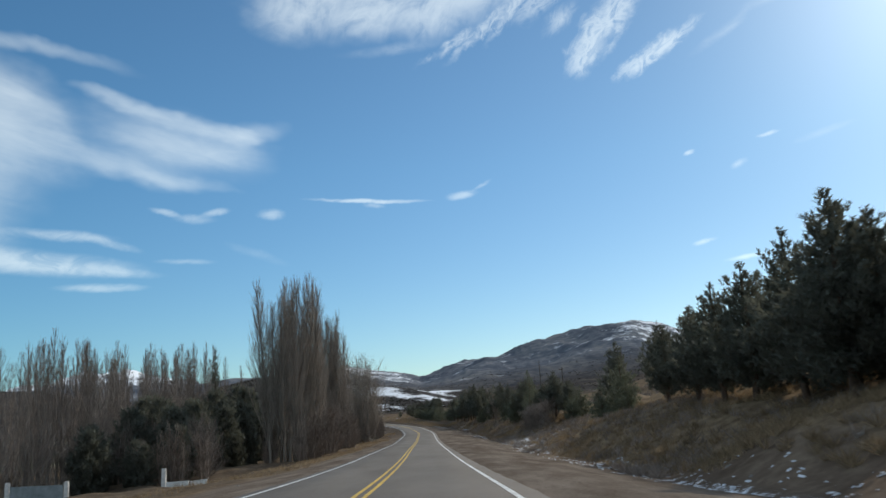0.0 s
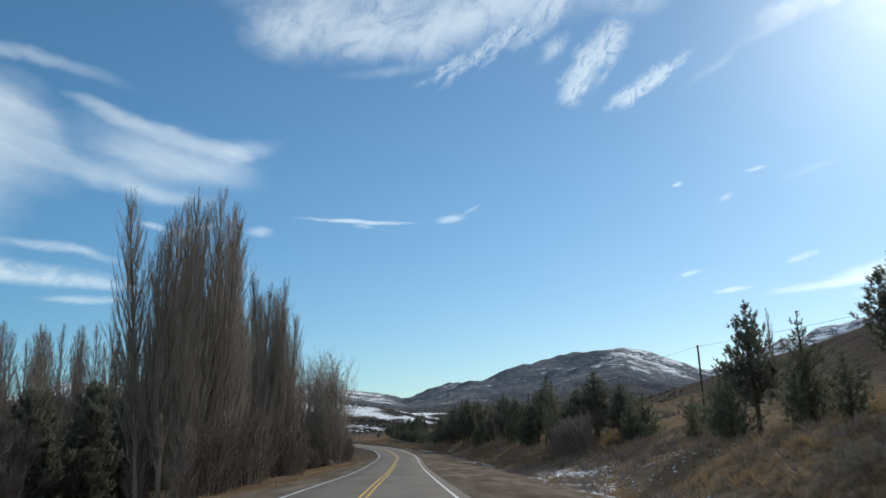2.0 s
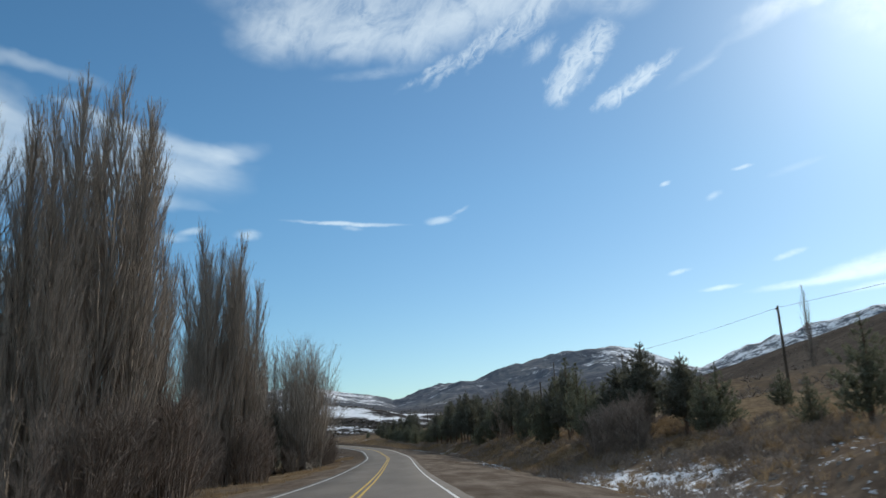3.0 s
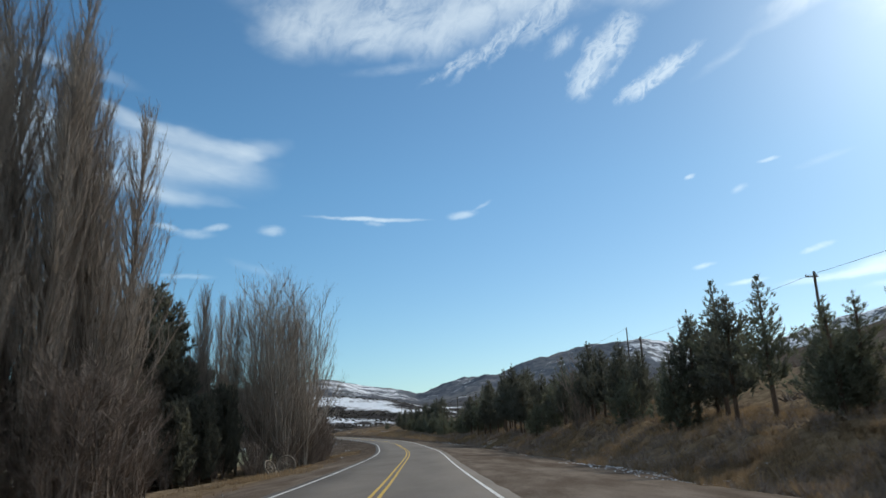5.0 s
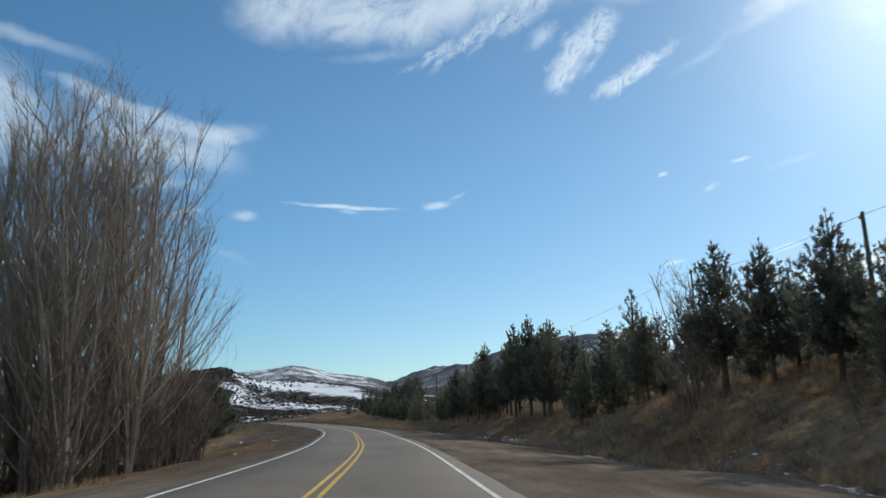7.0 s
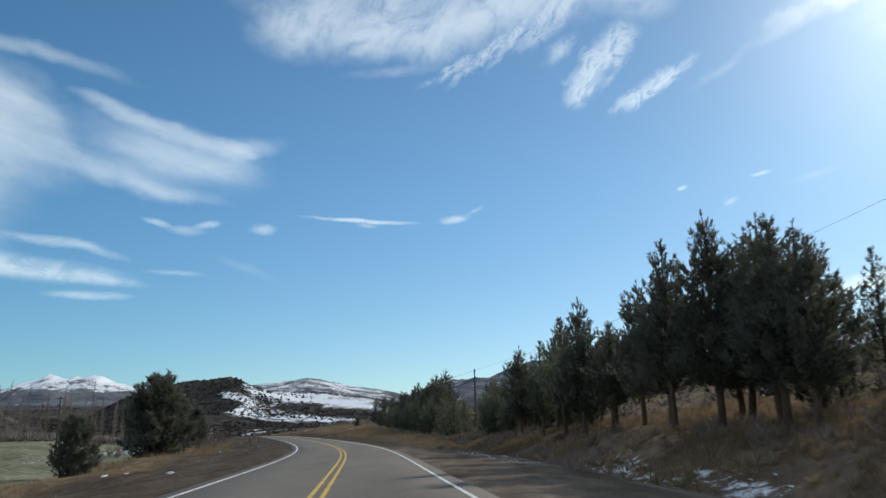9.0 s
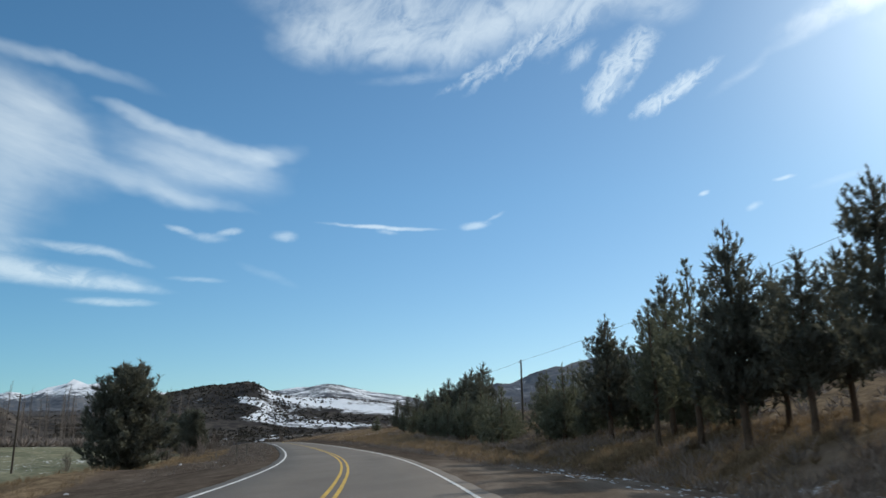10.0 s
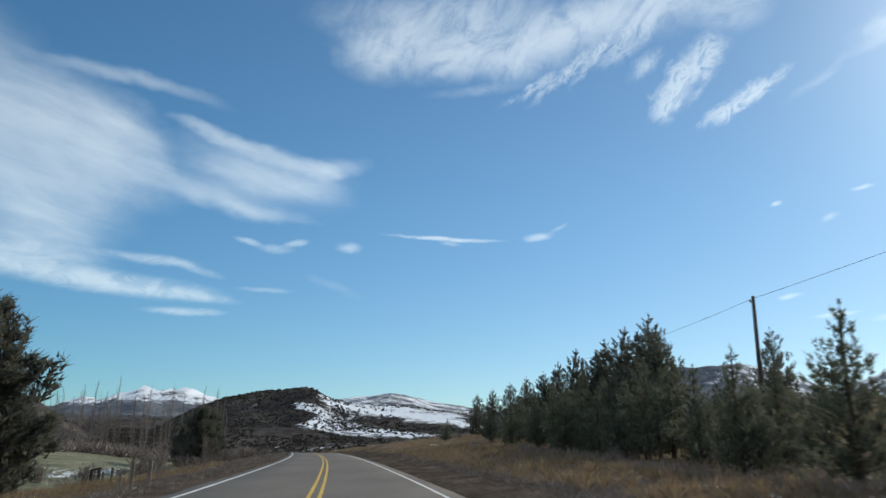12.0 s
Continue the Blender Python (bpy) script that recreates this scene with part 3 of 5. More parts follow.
    side = smooth(60, 200, d) + smooth(150, 400, -d)
    w = np.clip(np.maximum(np.maximum(w, side), smooth(500, 640, r)), 0, 1)
    return near * (1 - w) + np.maximum(wide + rough, -9) * w


# ---- ground: one sheet to the horizon ----
def grown(start, first, growth, end):
    out, step = [start], first
    while abs(out[-1]) < abs(end):
        out.append(out[-1] + step * (1 if end > 0 else -1))
        step *= growth
    return out[1:]


def mesh_object(name, verts, faces, material_, smooth_shade=False):
    me = bpy.data.meshes.new(name)
    me.from_pydata([tuple(v) for v in verts], [], [tuple(f) for f in faces])
    me.materials.append(material_)
    if smooth_shade:
        me.shade_smooth()
    return new(name, me)


def build_ground():
    ys = np.array(sorted(grown(-60, 4, 1.12, -900)) + list(np.arange(-60, 470, 2.0)) + grown(470, 1.6, 1.022, 4900))
    us = np.array(sorted(grown(-26, 0.8, 1.018, -4700) + list(np.arange(-26, 36, 0.75)) + list(np.arange(-2560, -1560, 11.3)) + grown(36, 0.8, 1.022, 4200)))
    x0 = np.interp(ys, RY, RX)
    x0 = np.where(ys > 620, np.interp(620, RY, RX), x0)
    X = (x0[:, None] + us[None, :]).ravel()
    Y = np.repeat(ys, len(us))
    s, d = road_frame(X, Y)
    Z = ground_height(X, Y, s, d)
    n, w = len(ys), len(us)
    a = (np.arange(n - 1)[:, None] * w + np.arange(w - 1)[None, :]).ravel()
    quads = np.stack([a, a + 1, a + 1 + w, a + w], 1)
    me = bpy.data.meshes.new("ground")
    me.vertices.add(len(X))
    me.vertices.foreach_set("co", np.stack([X, Y, Z], 1).ravel())
    me.loops.add(len(quads) * 4)
    me.loops.foreach_set("vertex_index", quads.ravel().astype(np.int32))
    me.polygons.add(len(quads))
    me.polygons.foreach_set("loop_start", (np.arange(len(quads)) * 4).astype(np.int32))
    me.update(calc_edges=True)
    me.shade_smooth()
    r = np.hypot(X + 6, Y - 120)
    far = np.clip(np.maximum.reduce([smooth(36, 80, d), smooth(110, 200, -d) , smooth(330, 430, r)]), 0, 1)
    shift = 5.5 * smooth(240, 285, s) + ditch_shift(s)
    gravel = np.where(d > 0, smooth(13.0 - shift, 10.5 - shift, d), smooth(-9.5, -7.5, d) * (1 - 0.8 * smooth(255, 280, s))) * (1 - far)
    gravel = np.maximum(gravel, (d < 0) * smooth(-17, -13, d) * smooth(225, 250, s) * smooth(290, 275, s) * (1 - far) * 0.5)
    grass = np.where(d > 0, smooth(13 - shift, 17 - shift, d) * 0.72, smooth(-7.5 - 6.5 * smooth(215, 240, s), -11 - 5 * smooth(215, 240, s), d) * 0.62) + np.where((d < -16) & (s > 230), 0.2, 0)
    grass = grass * (1 - 0.3 * smooth(22, 40, d)) * (1 - 0.6 * washed(s, d)) * (1 - 0.5 * smooth(285, 330, s) * (d > 0))
    uneven = 2.0 * fbm(X, Y, 6, 3)
    mud = np.where(d > 0, smooth(9.5, 6.0, d + uneven) * smooth(245, 275, s), np.maximum(smooth(-17.5, -13.5, d + uneven) * smooth(165, 215, s) * 0.85, smooth(-9, -12, d + uneven) * smooth(150, 120, s) * 0.65)) * (1 - far)
    meadow = smooth(-19, -25, d + uneven) * smooth(215, 245, s) * (1 - far)
    a_, _ = bearing(X, Y, -10, 190)
    snow = np.full_like(X, 0.30)
    snow = np.where(d > 0, 0.30 + (0.215 + 0.05 * np.sin(s / 11.0)) * np.exp(-((d + ditch_shift(s) - 12.4 + 0.5 * smooth(70, 50, s)) / (1.6 - 0.75 * smooth(75, 50, s))) ** 2) + (0.255 + 0.16 * fbm(X, Y, 5.0, 3)) * np.exp(-((d - 15.0) / 4.5) ** 2) * np.exp(-((s - 102) / 20) ** 2), snow)
    field = ((d < -28) & (s > 200)) * (0.165 + 0.12 * fbm(X, Y * 0.6, 22, 4))
    ab = a_ + 2.4 * fbm(X, Y, 70, 4)
    near_hill = smooth(1500, 1250, r)
    wide = 0.43 + 0.03 * smooth(1500, 2300, r) + 0.10 * smooth(140, 330, Z) * smooth(3300, 3900, r)
    edge = np.interp(Z, [0, 14, 25, 33, 52], [-16.9, -16.8, -14.8, -16.4, -14.9])
    right_snow = smooth(-0.5, 0.5, a_ + 1.2 * fbm(X, Y, 50, 4) - edge) * smooth(2, -2, a_) * smooth(420, 620, Y)
    wide = wide + right_snow * near_hill * (0.06 + 0.08 * smooth(14, 40, Z) + 0.05 * np.sin(Y / 17.0 + X / 90.0 + 3 * fbm(X, Y, 120, 3))) + 0.02 * right_snow + 0.07 * smooth(-15, -13, a_) * smooth(-3, -6, a_) * smooth(1700, 2000, r) * smooth(3200, 2900, r)
    wide = np.where((a_ > 16) & (r < 2000), 0.40, wide) + (0.05 * smooth(11, 13.5, a_) * smooth(110, 190, Z) + 0.025 * smooth(-2, 3, a_) * smooth(90, 150, Z)) * ((r > 1700) & (r < 3000))
    wide = wide - 0.06 * smooth(0.5, -0.5, a_ + 1.2 * fbm(X, Y, 50, 4) - edge) * near_hill + 0.135 * np.exp(-((ab + 19.4 + 0.03 * (Z - 40)) / 1.2) ** 2) * near_hill * smooth(18, 30, Z)
    wide = wide + (0.115 - 0.16 * np.abs(fbm(a_ + 90, r / 500, 0.55, 3))) * smooth(165, 300, Z + 190 * fbm(X, Y * 0.6, 120, 5)) * smooth(3300, 3700, r) * smooth(-19, -22, a_) - 0.10 * smooth(3300, 3700, r) * smooth(250, 190, Z) * smooth(-19, -22, a_)
    snow = np.maximum(snow * (1 - far) + wide * far, field * (1 - far) + snow * (1 - far) + wide * far)
    # the haze-blue rock colour takes over between 1300 and 2100 m
    for name, v in (("gravel", gravel), ("mud", mud), ("meadow", meadow), ("grass", grass), ("scrub", far * (1 - 0.35 * (d > 0) * smooth(1300, 800, r) * smooth(13, 17, a_))), ("hazy_rock", smooth(1300, 2100, r)), ("snow", snow)):
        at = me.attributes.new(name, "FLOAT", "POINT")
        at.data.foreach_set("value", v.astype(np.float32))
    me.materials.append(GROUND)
    return tagged(new("ground", me), "brown winter soil, dry grass and snow-patched hills", "ground", kind="structure")


ground = build_ground()


def lift(x, y):
    return float(ground_height(np.array([float(x)]), np.array([float(y)]))[0])


# ---- road and its painted lines ----
def strip(name, s0, s1, d0, d1, up, mat, step=1.0, thick=0.0, wobble=0.0):
    n = int((s1 - s0) / step) + 1
    s = np.linspace(s0, s1, n)
    w = wobble * fbm(s * 1.0, s * 0 + d0, 1.3, 3)
    cols = [(d0 + w, up)] if not thick else [(d0 - 0.12 + w, up - thick), (d0 + w, up)]
    k = 1 if not thick else max(2, int((d1 - d0) / 1.9))
    for i in range(1, k):
        cols.append((d0 + (d1 - d0) * i / k + 0 * w, up))
    w2 = wobble * fbm(s * 1.0, s * 0 + 40 + d1, 1.3, 3)
    cols += [(d1 + w2, up)] if not thick else [(d1 + w2, up), (d1 + 0.12 + w2, up - thick)]
    verts = []
    for d, u in cols:
        x, y, z = on_road(s, d)
        verts.append(np.stack([x, y, z + u], 1))
    V = np.concatenate(verts)
    faces = []
    for c in range(len(cols) - 1):
        a = c * n
        faces += [(a + i, a + n + i, a + n + i + 1, a + i + 1) for i in range(n - 1)]
    return mesh_object(name, V, faces, mat, True)


road = tagged(strip("road", -70, 600, ROAD_L, ROAD_R, 0.0, ASPHALT, 1.0, 0.14, 0.10), "grey worn asphalt road with painted lines", "road", kind="structure")
for nm, dd, wd, mt, lb in (("edge_line", LEFT_LINE, 0.12, WHITE_LINE, "worn white edge line on asphalt"), ("edge_line", RIGHT_LINE, 0.12, WHITE_LINE, "worn white edge line on asphalt"),
                           ("centre_line", CENTRE_LINE - 0.14, 0.11, YELLOW, "worn yellow centre line on asphalt"), ("centre_line", CENTRE_LINE + 0.14, 0.11, YELLOW, "worn yellow centre line on asphalt")):
    tagged(strip(nm, -70, 600, dd - wd / 2, dd + wd / 2, 0.006, mt, 1.0, 0, 0.012), lb, "road marking", "painted lines of the road", "structure")


# ---- plants ----
class Soup:
    """Collects triangles and thin tapered sticks for one mesh."""

    def __init__(self):
        self.v, self.f, self.n = [], [], 0

    def tris(self, pts):
        pts = np.asarray(pts, float).reshape(-1, 3)
        k = len(pts) // 3
        self.v.append(pts)
        self.f.append(np.arange(k * 3).reshape(k, 3) + self.n)
        self.n += len(pts)

    def stick(self, line, radii, sides=3):
        line = np.asarray(line, float)
        m = len(line)
        way = np.gradient(line, axis=0)
        way /= np.linalg.norm(way, axis=1)[:, None] + 1e-9
        ref = np.where(np.abs(way[:, 2:3]) > 0.9, np.array([[1.0, 0, 0]]), np.array([[0, 0, 1.0]]))
        u = np.cross(way, ref)
        u /= np.linalg.norm(u, axis=1)[:, None]
        w = np.cross(way, u)
        ang = np.arange(sides) * 2 * np.pi / sides
        ring = line[:, None] + (u[:, None] * np.cos(ang)[None, :, None] + w[:, None] * np.sin(ang)[None, :, None]) * np.asarray(radii)[:, None, None]
        self.v.append(ring.reshape(-1, 3))
        i, j = np.meshgrid(np.arange(m - 1), np.arange(sides), indexing="ij")
        a, b = (i * sides + j).ravel(), (i * sides + (j + 1) % sides).ravel()
        self.f.append(np.concatenate([np.stack([a, b, b + sides], 1), np.stack([a, b + sides, a + sides], 1)]) + self.n)
        self.n += m * sides

    def mesh(self, name, mat, smooth_shade=False):
        me = bpy.data.meshes.new(name)
        V, F = np.concatenate(self.v), np.concatenate(self.f).astype(np.int32)
        me.vertices.add(len(V))
        me.vertices.foreach_set("co", V.ravel())
        me.loops.add(len(F) * 3)
        me.loops.foreach_set("vertex_index", F.ravel())
        me.polygons.add(len(F))
        me.polygons.foreach_set("loop_start", (np.arange(len(F)) * 3).astype(np.int32))
        me.update(calc_edges=True)
        if smooth_shade:
            me.shade_smooth()
        me.materials.append(mat)
        return me


def part(name, me, parent, label=""):
    ob = new(name, me)
    ob.parent = parent
    return tagged(ob, label)


def unit(v):
    return v / (np.linalg.norm(v, axis=-1, keepdims=True) + 1e-9)


def tufts(rng, soup, centres, ways, size, blades=8, width=0.045, inner=6):
    """Bottle-brush tufts of needles: narrow blades that sweep forward round a shoot, broader ones packed inside."""
    for count, broad, reach, fan in ((inner, 0.105, 1.0, (0.7, 2.6)), (blades, width, 1.25, (0.6, 2.8))):
        n = len(centres) * count
        c, w, sz = np.repeat(centres, count, 0), np.repeat(unit(ways), count, 0), np.repeat(size, count)[:, None]
        rnd = rng.normal(size=(n, 3))
        side = unit(rnd - (rnd * w).sum(1, keepdims=True) * w)
        out = unit(side + w * rng.uniform(*fan, (n, 1)))
        ln = sz * rng.uniform(0.7, 1.2, (n, 1)) * reach
        flat = unit(np.cross(out, rng.normal(size=(n, 3)))) * sz * (broad / 0.29) * rng.uniform(0.7, 1.3, (n, 1))
        root = c + w * rng.uniform(-1.3, 0.4, (n, 1)) * sz + rng.normal(0, 0.1, (n, 3)) * sz
        soup.tris(np.stack([root - flat * 0.5, root + flat * 0.5, root + out * ln], 1))


def pine(seed, height, radius, clear, needle, sparse=1.0, top_open=0.0, taper=1.0, tuft=0.34, blades=4, inner=6, lead=0.8):
    rng = np.random.default_rng(seed)
    tree = new("pine_tree")
    tr = Soup()
    zs = np.linspace(-0.4, height, 9)
    lean = rng.normal(0, 0.012, 2)
    base = 0.012 * height + 0.05
    line = np.stack([lean[0] * zs + 0.05 * np.sin(zs), lean[1] * zs + 0.05 * np.cos(zs * 0.8), zs], 1)
    tr.stick(line, base * (1 - np.clip(zs, 0, None) / height) ** 0.8 + 0.012, 8)
    cr = Soup()
    cs, ws, zs_ = [], [], []
    z = clear * height
    gap = (tuft / 0.30) ** 0.8
    while z < height - 0.15:
        t = (z - clear * height) / (height * (1 - clear))
        prof = (1 - t) ** taper * (0.62 + 0.38 * min(1, t * 5 + 0.1))
        n = rng.integers(4, 7)
        a0 = rng.uniform(0, 6.28)
        for i in range(n):
            a = a0 + i * 2 * np.pi / n + rng.normal(0, 0.25)
            ln = (radius * prof + 0.14) * (rng.uniform(0.62, 1.25) if taper > 0.9 else rng.uniform(0.7, 1.1))
            if t > lead and taper > 0.9:
                ln = (0.10 + (0.8 if lead > 0.7 else 0.62) * radius * (1 - t)) * rng.uniform(0.7, 1.2)
            up = 0.12 + 0.9 * t + rng.normal(0, 0.12)
            dirh = np.array([np.cos(a), np.sin(a), 0])
            k = np.linspace(0, 1, 3)[:, None]
            axis = np.array([np.interp(z, zs, line[:, 0]), np.interp(z, zs, line[:, 1]), z])
            bl = axis + dirh * ln * k + np.array([0, 0, 1.0]) * ln * (up * k + 0.28 * k * k)
            cr.stick(bl, np.linspace(0.018 + 0.008 * ln, 0.006, 3), 3)
            m = max(2, int(ln / (0.135 * gap) * sparse))
            kk = rng.uniform(0.12, 1.0, m) ** 0.75
            kk[0] = 1.0
            p = axis + dirh * ln * kk[:, None] + np.array([0, 0, 1.0]) * ln * (up * kk + 0.28 * kk ** 2)[:, None]
            p = p + rng.normal(0, 0.08 + 0.09 * min(ln, 2.2), (m, 3)) * (kk < 1)[:, None]
            wv = dirh[None] * 0.7 + np.array([0, 0, 1.0]) * (0.7 + up + 0.6 * kk)[:, None] + rng.normal(0, 0.22, (m, 3))
            cs.append(p)
            ws.append(wv)
            zs_.append(np.full(m, tuft * (1 - 0.42 * t * (taper > 0.9))))
        z += rng.uniform(0.26, 0.46) * gap * (1 + 0.25 * t * top_open + ((0.8 if taper > 0.9 else 0.35) if t > lead - 0.04 else 0))
    cs.append(np.array([[line[-1, 0], line[-1, 1], height]]))
    ws.append(np.array([[0, 0, 1.0]]))
    zs_.append(np.array([0.2]))
    tufts(rng, cr, np.concatenate(cs), np.concatenate(ws), np.concatenate(zs_), blades, inner=inner)
    part("trunk", tr.mesh("trunk", PINE_BARK, True), tree)
    part("crown", cr.mesh("crown", needle), tree)
    return tree


def bent_line(rng, start, way, length, pull, n=5, wander=0.06):
    """A limb that leaves along way and bends towards pull."""
    pts, d = [start], unit(way)
    for i in range(n - 1):
        d = unit(d + pull * (0.9 / n) + rng.normal(0, wander, 3))
        pts.append(pts[-1] + d * length / (n - 1))
    return np.array(pts)


def poplar(seed, height, spread, limbs, twigs, twig_len, name="poplar_tree", upright=1.0, stems=1, twig_mat=None, low=0.04, thick=1.0):
    rng = np.random.default_rng(seed)
    tree = new(name)
    tr, tw = Soup(), Soup()
    up = np.array([0, 0, 1.0])
    for st in range(stems):
        a = rng.uniform(0, 6.28)
        if stems > 1:
            foot = np.array([np.cos(a), np.sin(a), 0]) * rng.uniform(0.1, 0.28) * spread
            lean = unit(np.array([np.cos(a), np.sin(a), 0]) * rng.uniform(0.02, 0.16 if upright > 0.7 else 0.7) + up)
            hh = height * rng.uniform(0.72, 1.0)
            main = bent_line(rng, foot - up * 0.3, lean, hh, up * 0.5, 8, 0.05)
        else:
            hh = height
            main = bent_line(rng, np.array([0, 0, -0.4]), up + rng.normal(0, 0.02, 3), hh, up, 9, 0.02)
        tr.stick(main, np.linspace((0.0075 if stems == 1 else 0.0062 if stems == 7 else 0.0045) * hh + 0.02, 0.01, len(main)), 6 if stems < 8 else 4)
        for i in range(limbs // stems):
            f = low + (0.93 - low) * ((i + rng.uniform(0, 1)) / (limbs // stems))
            q = f * (len(main) - 1)
            j = min(int(q), len(main) - 2)
            p = main[j] + (main[j + 1] - main[j]) * (q - j)
            b = rng.uniform(0, 6.28)
            ln = hh * (0.33 * (1 - f) ** 0.8 + (0.022 if stems == 1 else 0.07)) * rng.uniform(0.75, 1.2)
            outw = np.array([np.cos(b), np.sin(b), 0])
            way = outw * (0.62 + 0.8 * min(f, 0.45) if stems == 1 else 1.0) * (rng.uniform(0.26, 0.55) if stems == 1 else rng.uniform(0.35, 0.75)) * spread / 1.6 * (1 - 0.2 * f * (stems == 1)) + up * upright
            bends = 5 if stems < 8 else 3
            limb = bent_line(rng, p, way, ln, up * (1.6 if stems == 1 else 0.9) * upright, bends, 0.07)
            tr.stick(limb, np.linspace((0.0062 if stems < 8 else 0.0034) * ln + 0.014, 0.009, bends), 3)
            m = int(twigs * ((0.16 if stems == 1 else 0.45) + (0.9 if stems == 1 else 0.55) * ln / (hh * 0.3)))
            kk = rng.uniform(0.12, 1.0, m)
            qq = kk * (bends - 1)
            jj = np.minimum(qq.astype(int), bends - 2)
            pp = limb[jj] + (limb[jj + 1] - limb[jj]) * (qq - jj)[:, None]
            dd = unit(limb[jj + 1] - limb[jj])
            wv = unit(dd + rng.normal(0, 0.23 if stems == 1 else 0.33, (m, 3)) + up * (0.4 if stems == 1 else 0.25) * upright)
            tl = twig_len * rng.uniform(0.5, 1.25, (m, 1)) * (1 - 0.62 * f * (stems == 1))
            tip = pp + unit(wv + up * 0.25 * upright + rng.normal(0, 0.12, (m, 3))) * tl
            side = unit(np.cross(wv, rng.normal(size=(m, 3)))) * 0.0095 * thick * (1 - 0.5 * f * (stems == 1))
            tw.tris(np.stack([pp - side, pp + side, tip], 1))
            # finer shoots on every twig
            for r_ in range(2):
                st0 = pp + (tip - pp) * rng.uniform(0.25, 0.8, (m, 1))
                wv2 = unit(wv + rng.normal(0, 0.42, (m, 3)) + up * 0.2 * upright)
                side2 = unit(np.cross(wv2, rng.normal(size=(m, 3)))) * 0.0075 * thick * (1 - 0.5 * f * (stems == 1))
                tw.tris(np.stack([st0 - side2, st0 + side2, st0 + wv2 * tl * rng.uniform(0.3, 0.6, (m, 1))], 1))
    part("trunk", tr.mesh("trunk", twig_mat or POPLAR_BARK, True), tree)
    part("crown", tw.mesh("crown", twig_mat or TWIG), tree)
    return tree


place_rng = random.Random(5)


def put(model, s, d, height, base_height, label, category, group, sink=0.0, wide=1.0):
    x, y, _ = on_road(s, d)
    k = height / base_height
    m = Matrix.LocRotScale((float(x), float(y), lift(x, y) - sink), Euler((0, 0, place_rng.uniform(0, 6.28))), (k * wide, k * wide, k))
    ob = copy_thing(model, m)
    return tagged(ob, label, category, group)


def retire(model):
    for o in (*model.children_recursive, model):
        bpy.data.objects.remove(o)


# pines by the road: along, across, height
BANK_PINES_A = [
    (30.5, 19, 8.4), (31.5, 17.9, 9.6), (35.1, 20, 10.2), (39.8, 20, 10.0), (42.5, 22.5, 8.6), (45.8, 20, 9.5), (49, 22, 9.4), (53.4, 21, 9.6), (57, 22.5, 9.0), (61.3, 22, 9.1), (65, 23.5, 9.7),
    (69, 22.1, 8.7), (75.7, 24, 9.9), (26, 21, 8.5), (22, 18, 9.5), (34, 24, 9.4), (92, 23.5, 9.8), (90, 20.8, 5.2), (80.3, 21, 6.9), (75.1, 20, 4.4), (102, 25, 6.5), (108, 25, 3.9),
    (121, 30, 5.5), (84.5, 22.5, 4.2), (117.7, 22.4, 5.1), (130.7, 22.4, 9.1), (127, 24.5, 7.2), (124.5, 23.5, 7.4), (120, 24.5, 6), (133, 22.5, 8.2), (135, 21, 7.6), (138.5, 23, 8.2),
]
BANK_PINES_B = [
    (150.5, 21, 9.3), (143.5, 21, 6.5), (140.5, 19.5, 6.2), (160.5, 22, 10.9), (163.2, 20.8, 9.3), (166, 23.5, 9), (168, 20.3, 6.1), (155.5, 20.6, 9.4), (177, 20.5, 7.8), (180.8, 19.8, 9.3), (185.3, 19.2, 9.1),
    (190.3, 19, 10.1), (187, 21.5, 8.2), (183, 22.5, 8.4), (195, 19.5, 7.2), (204.6, 19.2, 9.7), (200, 18.2, 7.4), (208, 18.6, 6.8), (211.5, 20, 8.4), (221.1, 17, 8.4), (223.2, 16.8, 9.2), (226.5, 18.5, 10.4),
    (229.4, 17.0, 11.2), (233.5, 16.4, 10.6), (231, 19.5, 10.8), (236.5, 17.5, 9.6), (244.6, 16.9, 7.6), (248.5, 16.3, 10.1), (252.5, 16.0, 8.9), (255.7, 15.3, 7.4), (258.5, 17.5, 7.6), (263, 15.6, 7.8),
]
BANK_PINES_C = [
    (262.4, 19.4, 10.4), (267.5, 17.5, 7.2), (273.5, 16.3, 6), (270, 18.4, 6.2), (266, 19.6, 6.6), (278, 19.6, 6.4), (276, 18, 6.2), (279, 17, 5.8), (283, 19.5, 5.4), (255, 19.2, 4.6), (259.5, 18.8, 4.4), (264.5, 18, 4.8), (268.5, 16, 4.2), (272, 19.5, 5.0), (275, 16.6, 4.4), (261, 21, 5.2), (266, 21.5, 5.4),
]
BANK_PINES_D = [
    (222.3, 21, 7.5),
]
BANK_PINES_E = [
    (228, 21.5, 9.6), (234, 20.5, 10), (240.4, 17.4, 9.7), (246.5, 20, 8.2), (250.5, 19.5, 8.4), (256, 20.5, 7.8), (37.5, 23, 9.4), (44, 24.5, 8.4), (51, 24.5, 9.6), (193, 22.5, 8.4), (198, 21.5, 8),
    (206, 22, 8.2), (213, 22.5, 8.6), (141.8, 21.5, 6.6), (162, 18.8, 6.4), (174.5, 18.6, 6), (209.5, 16.4, 5),
]
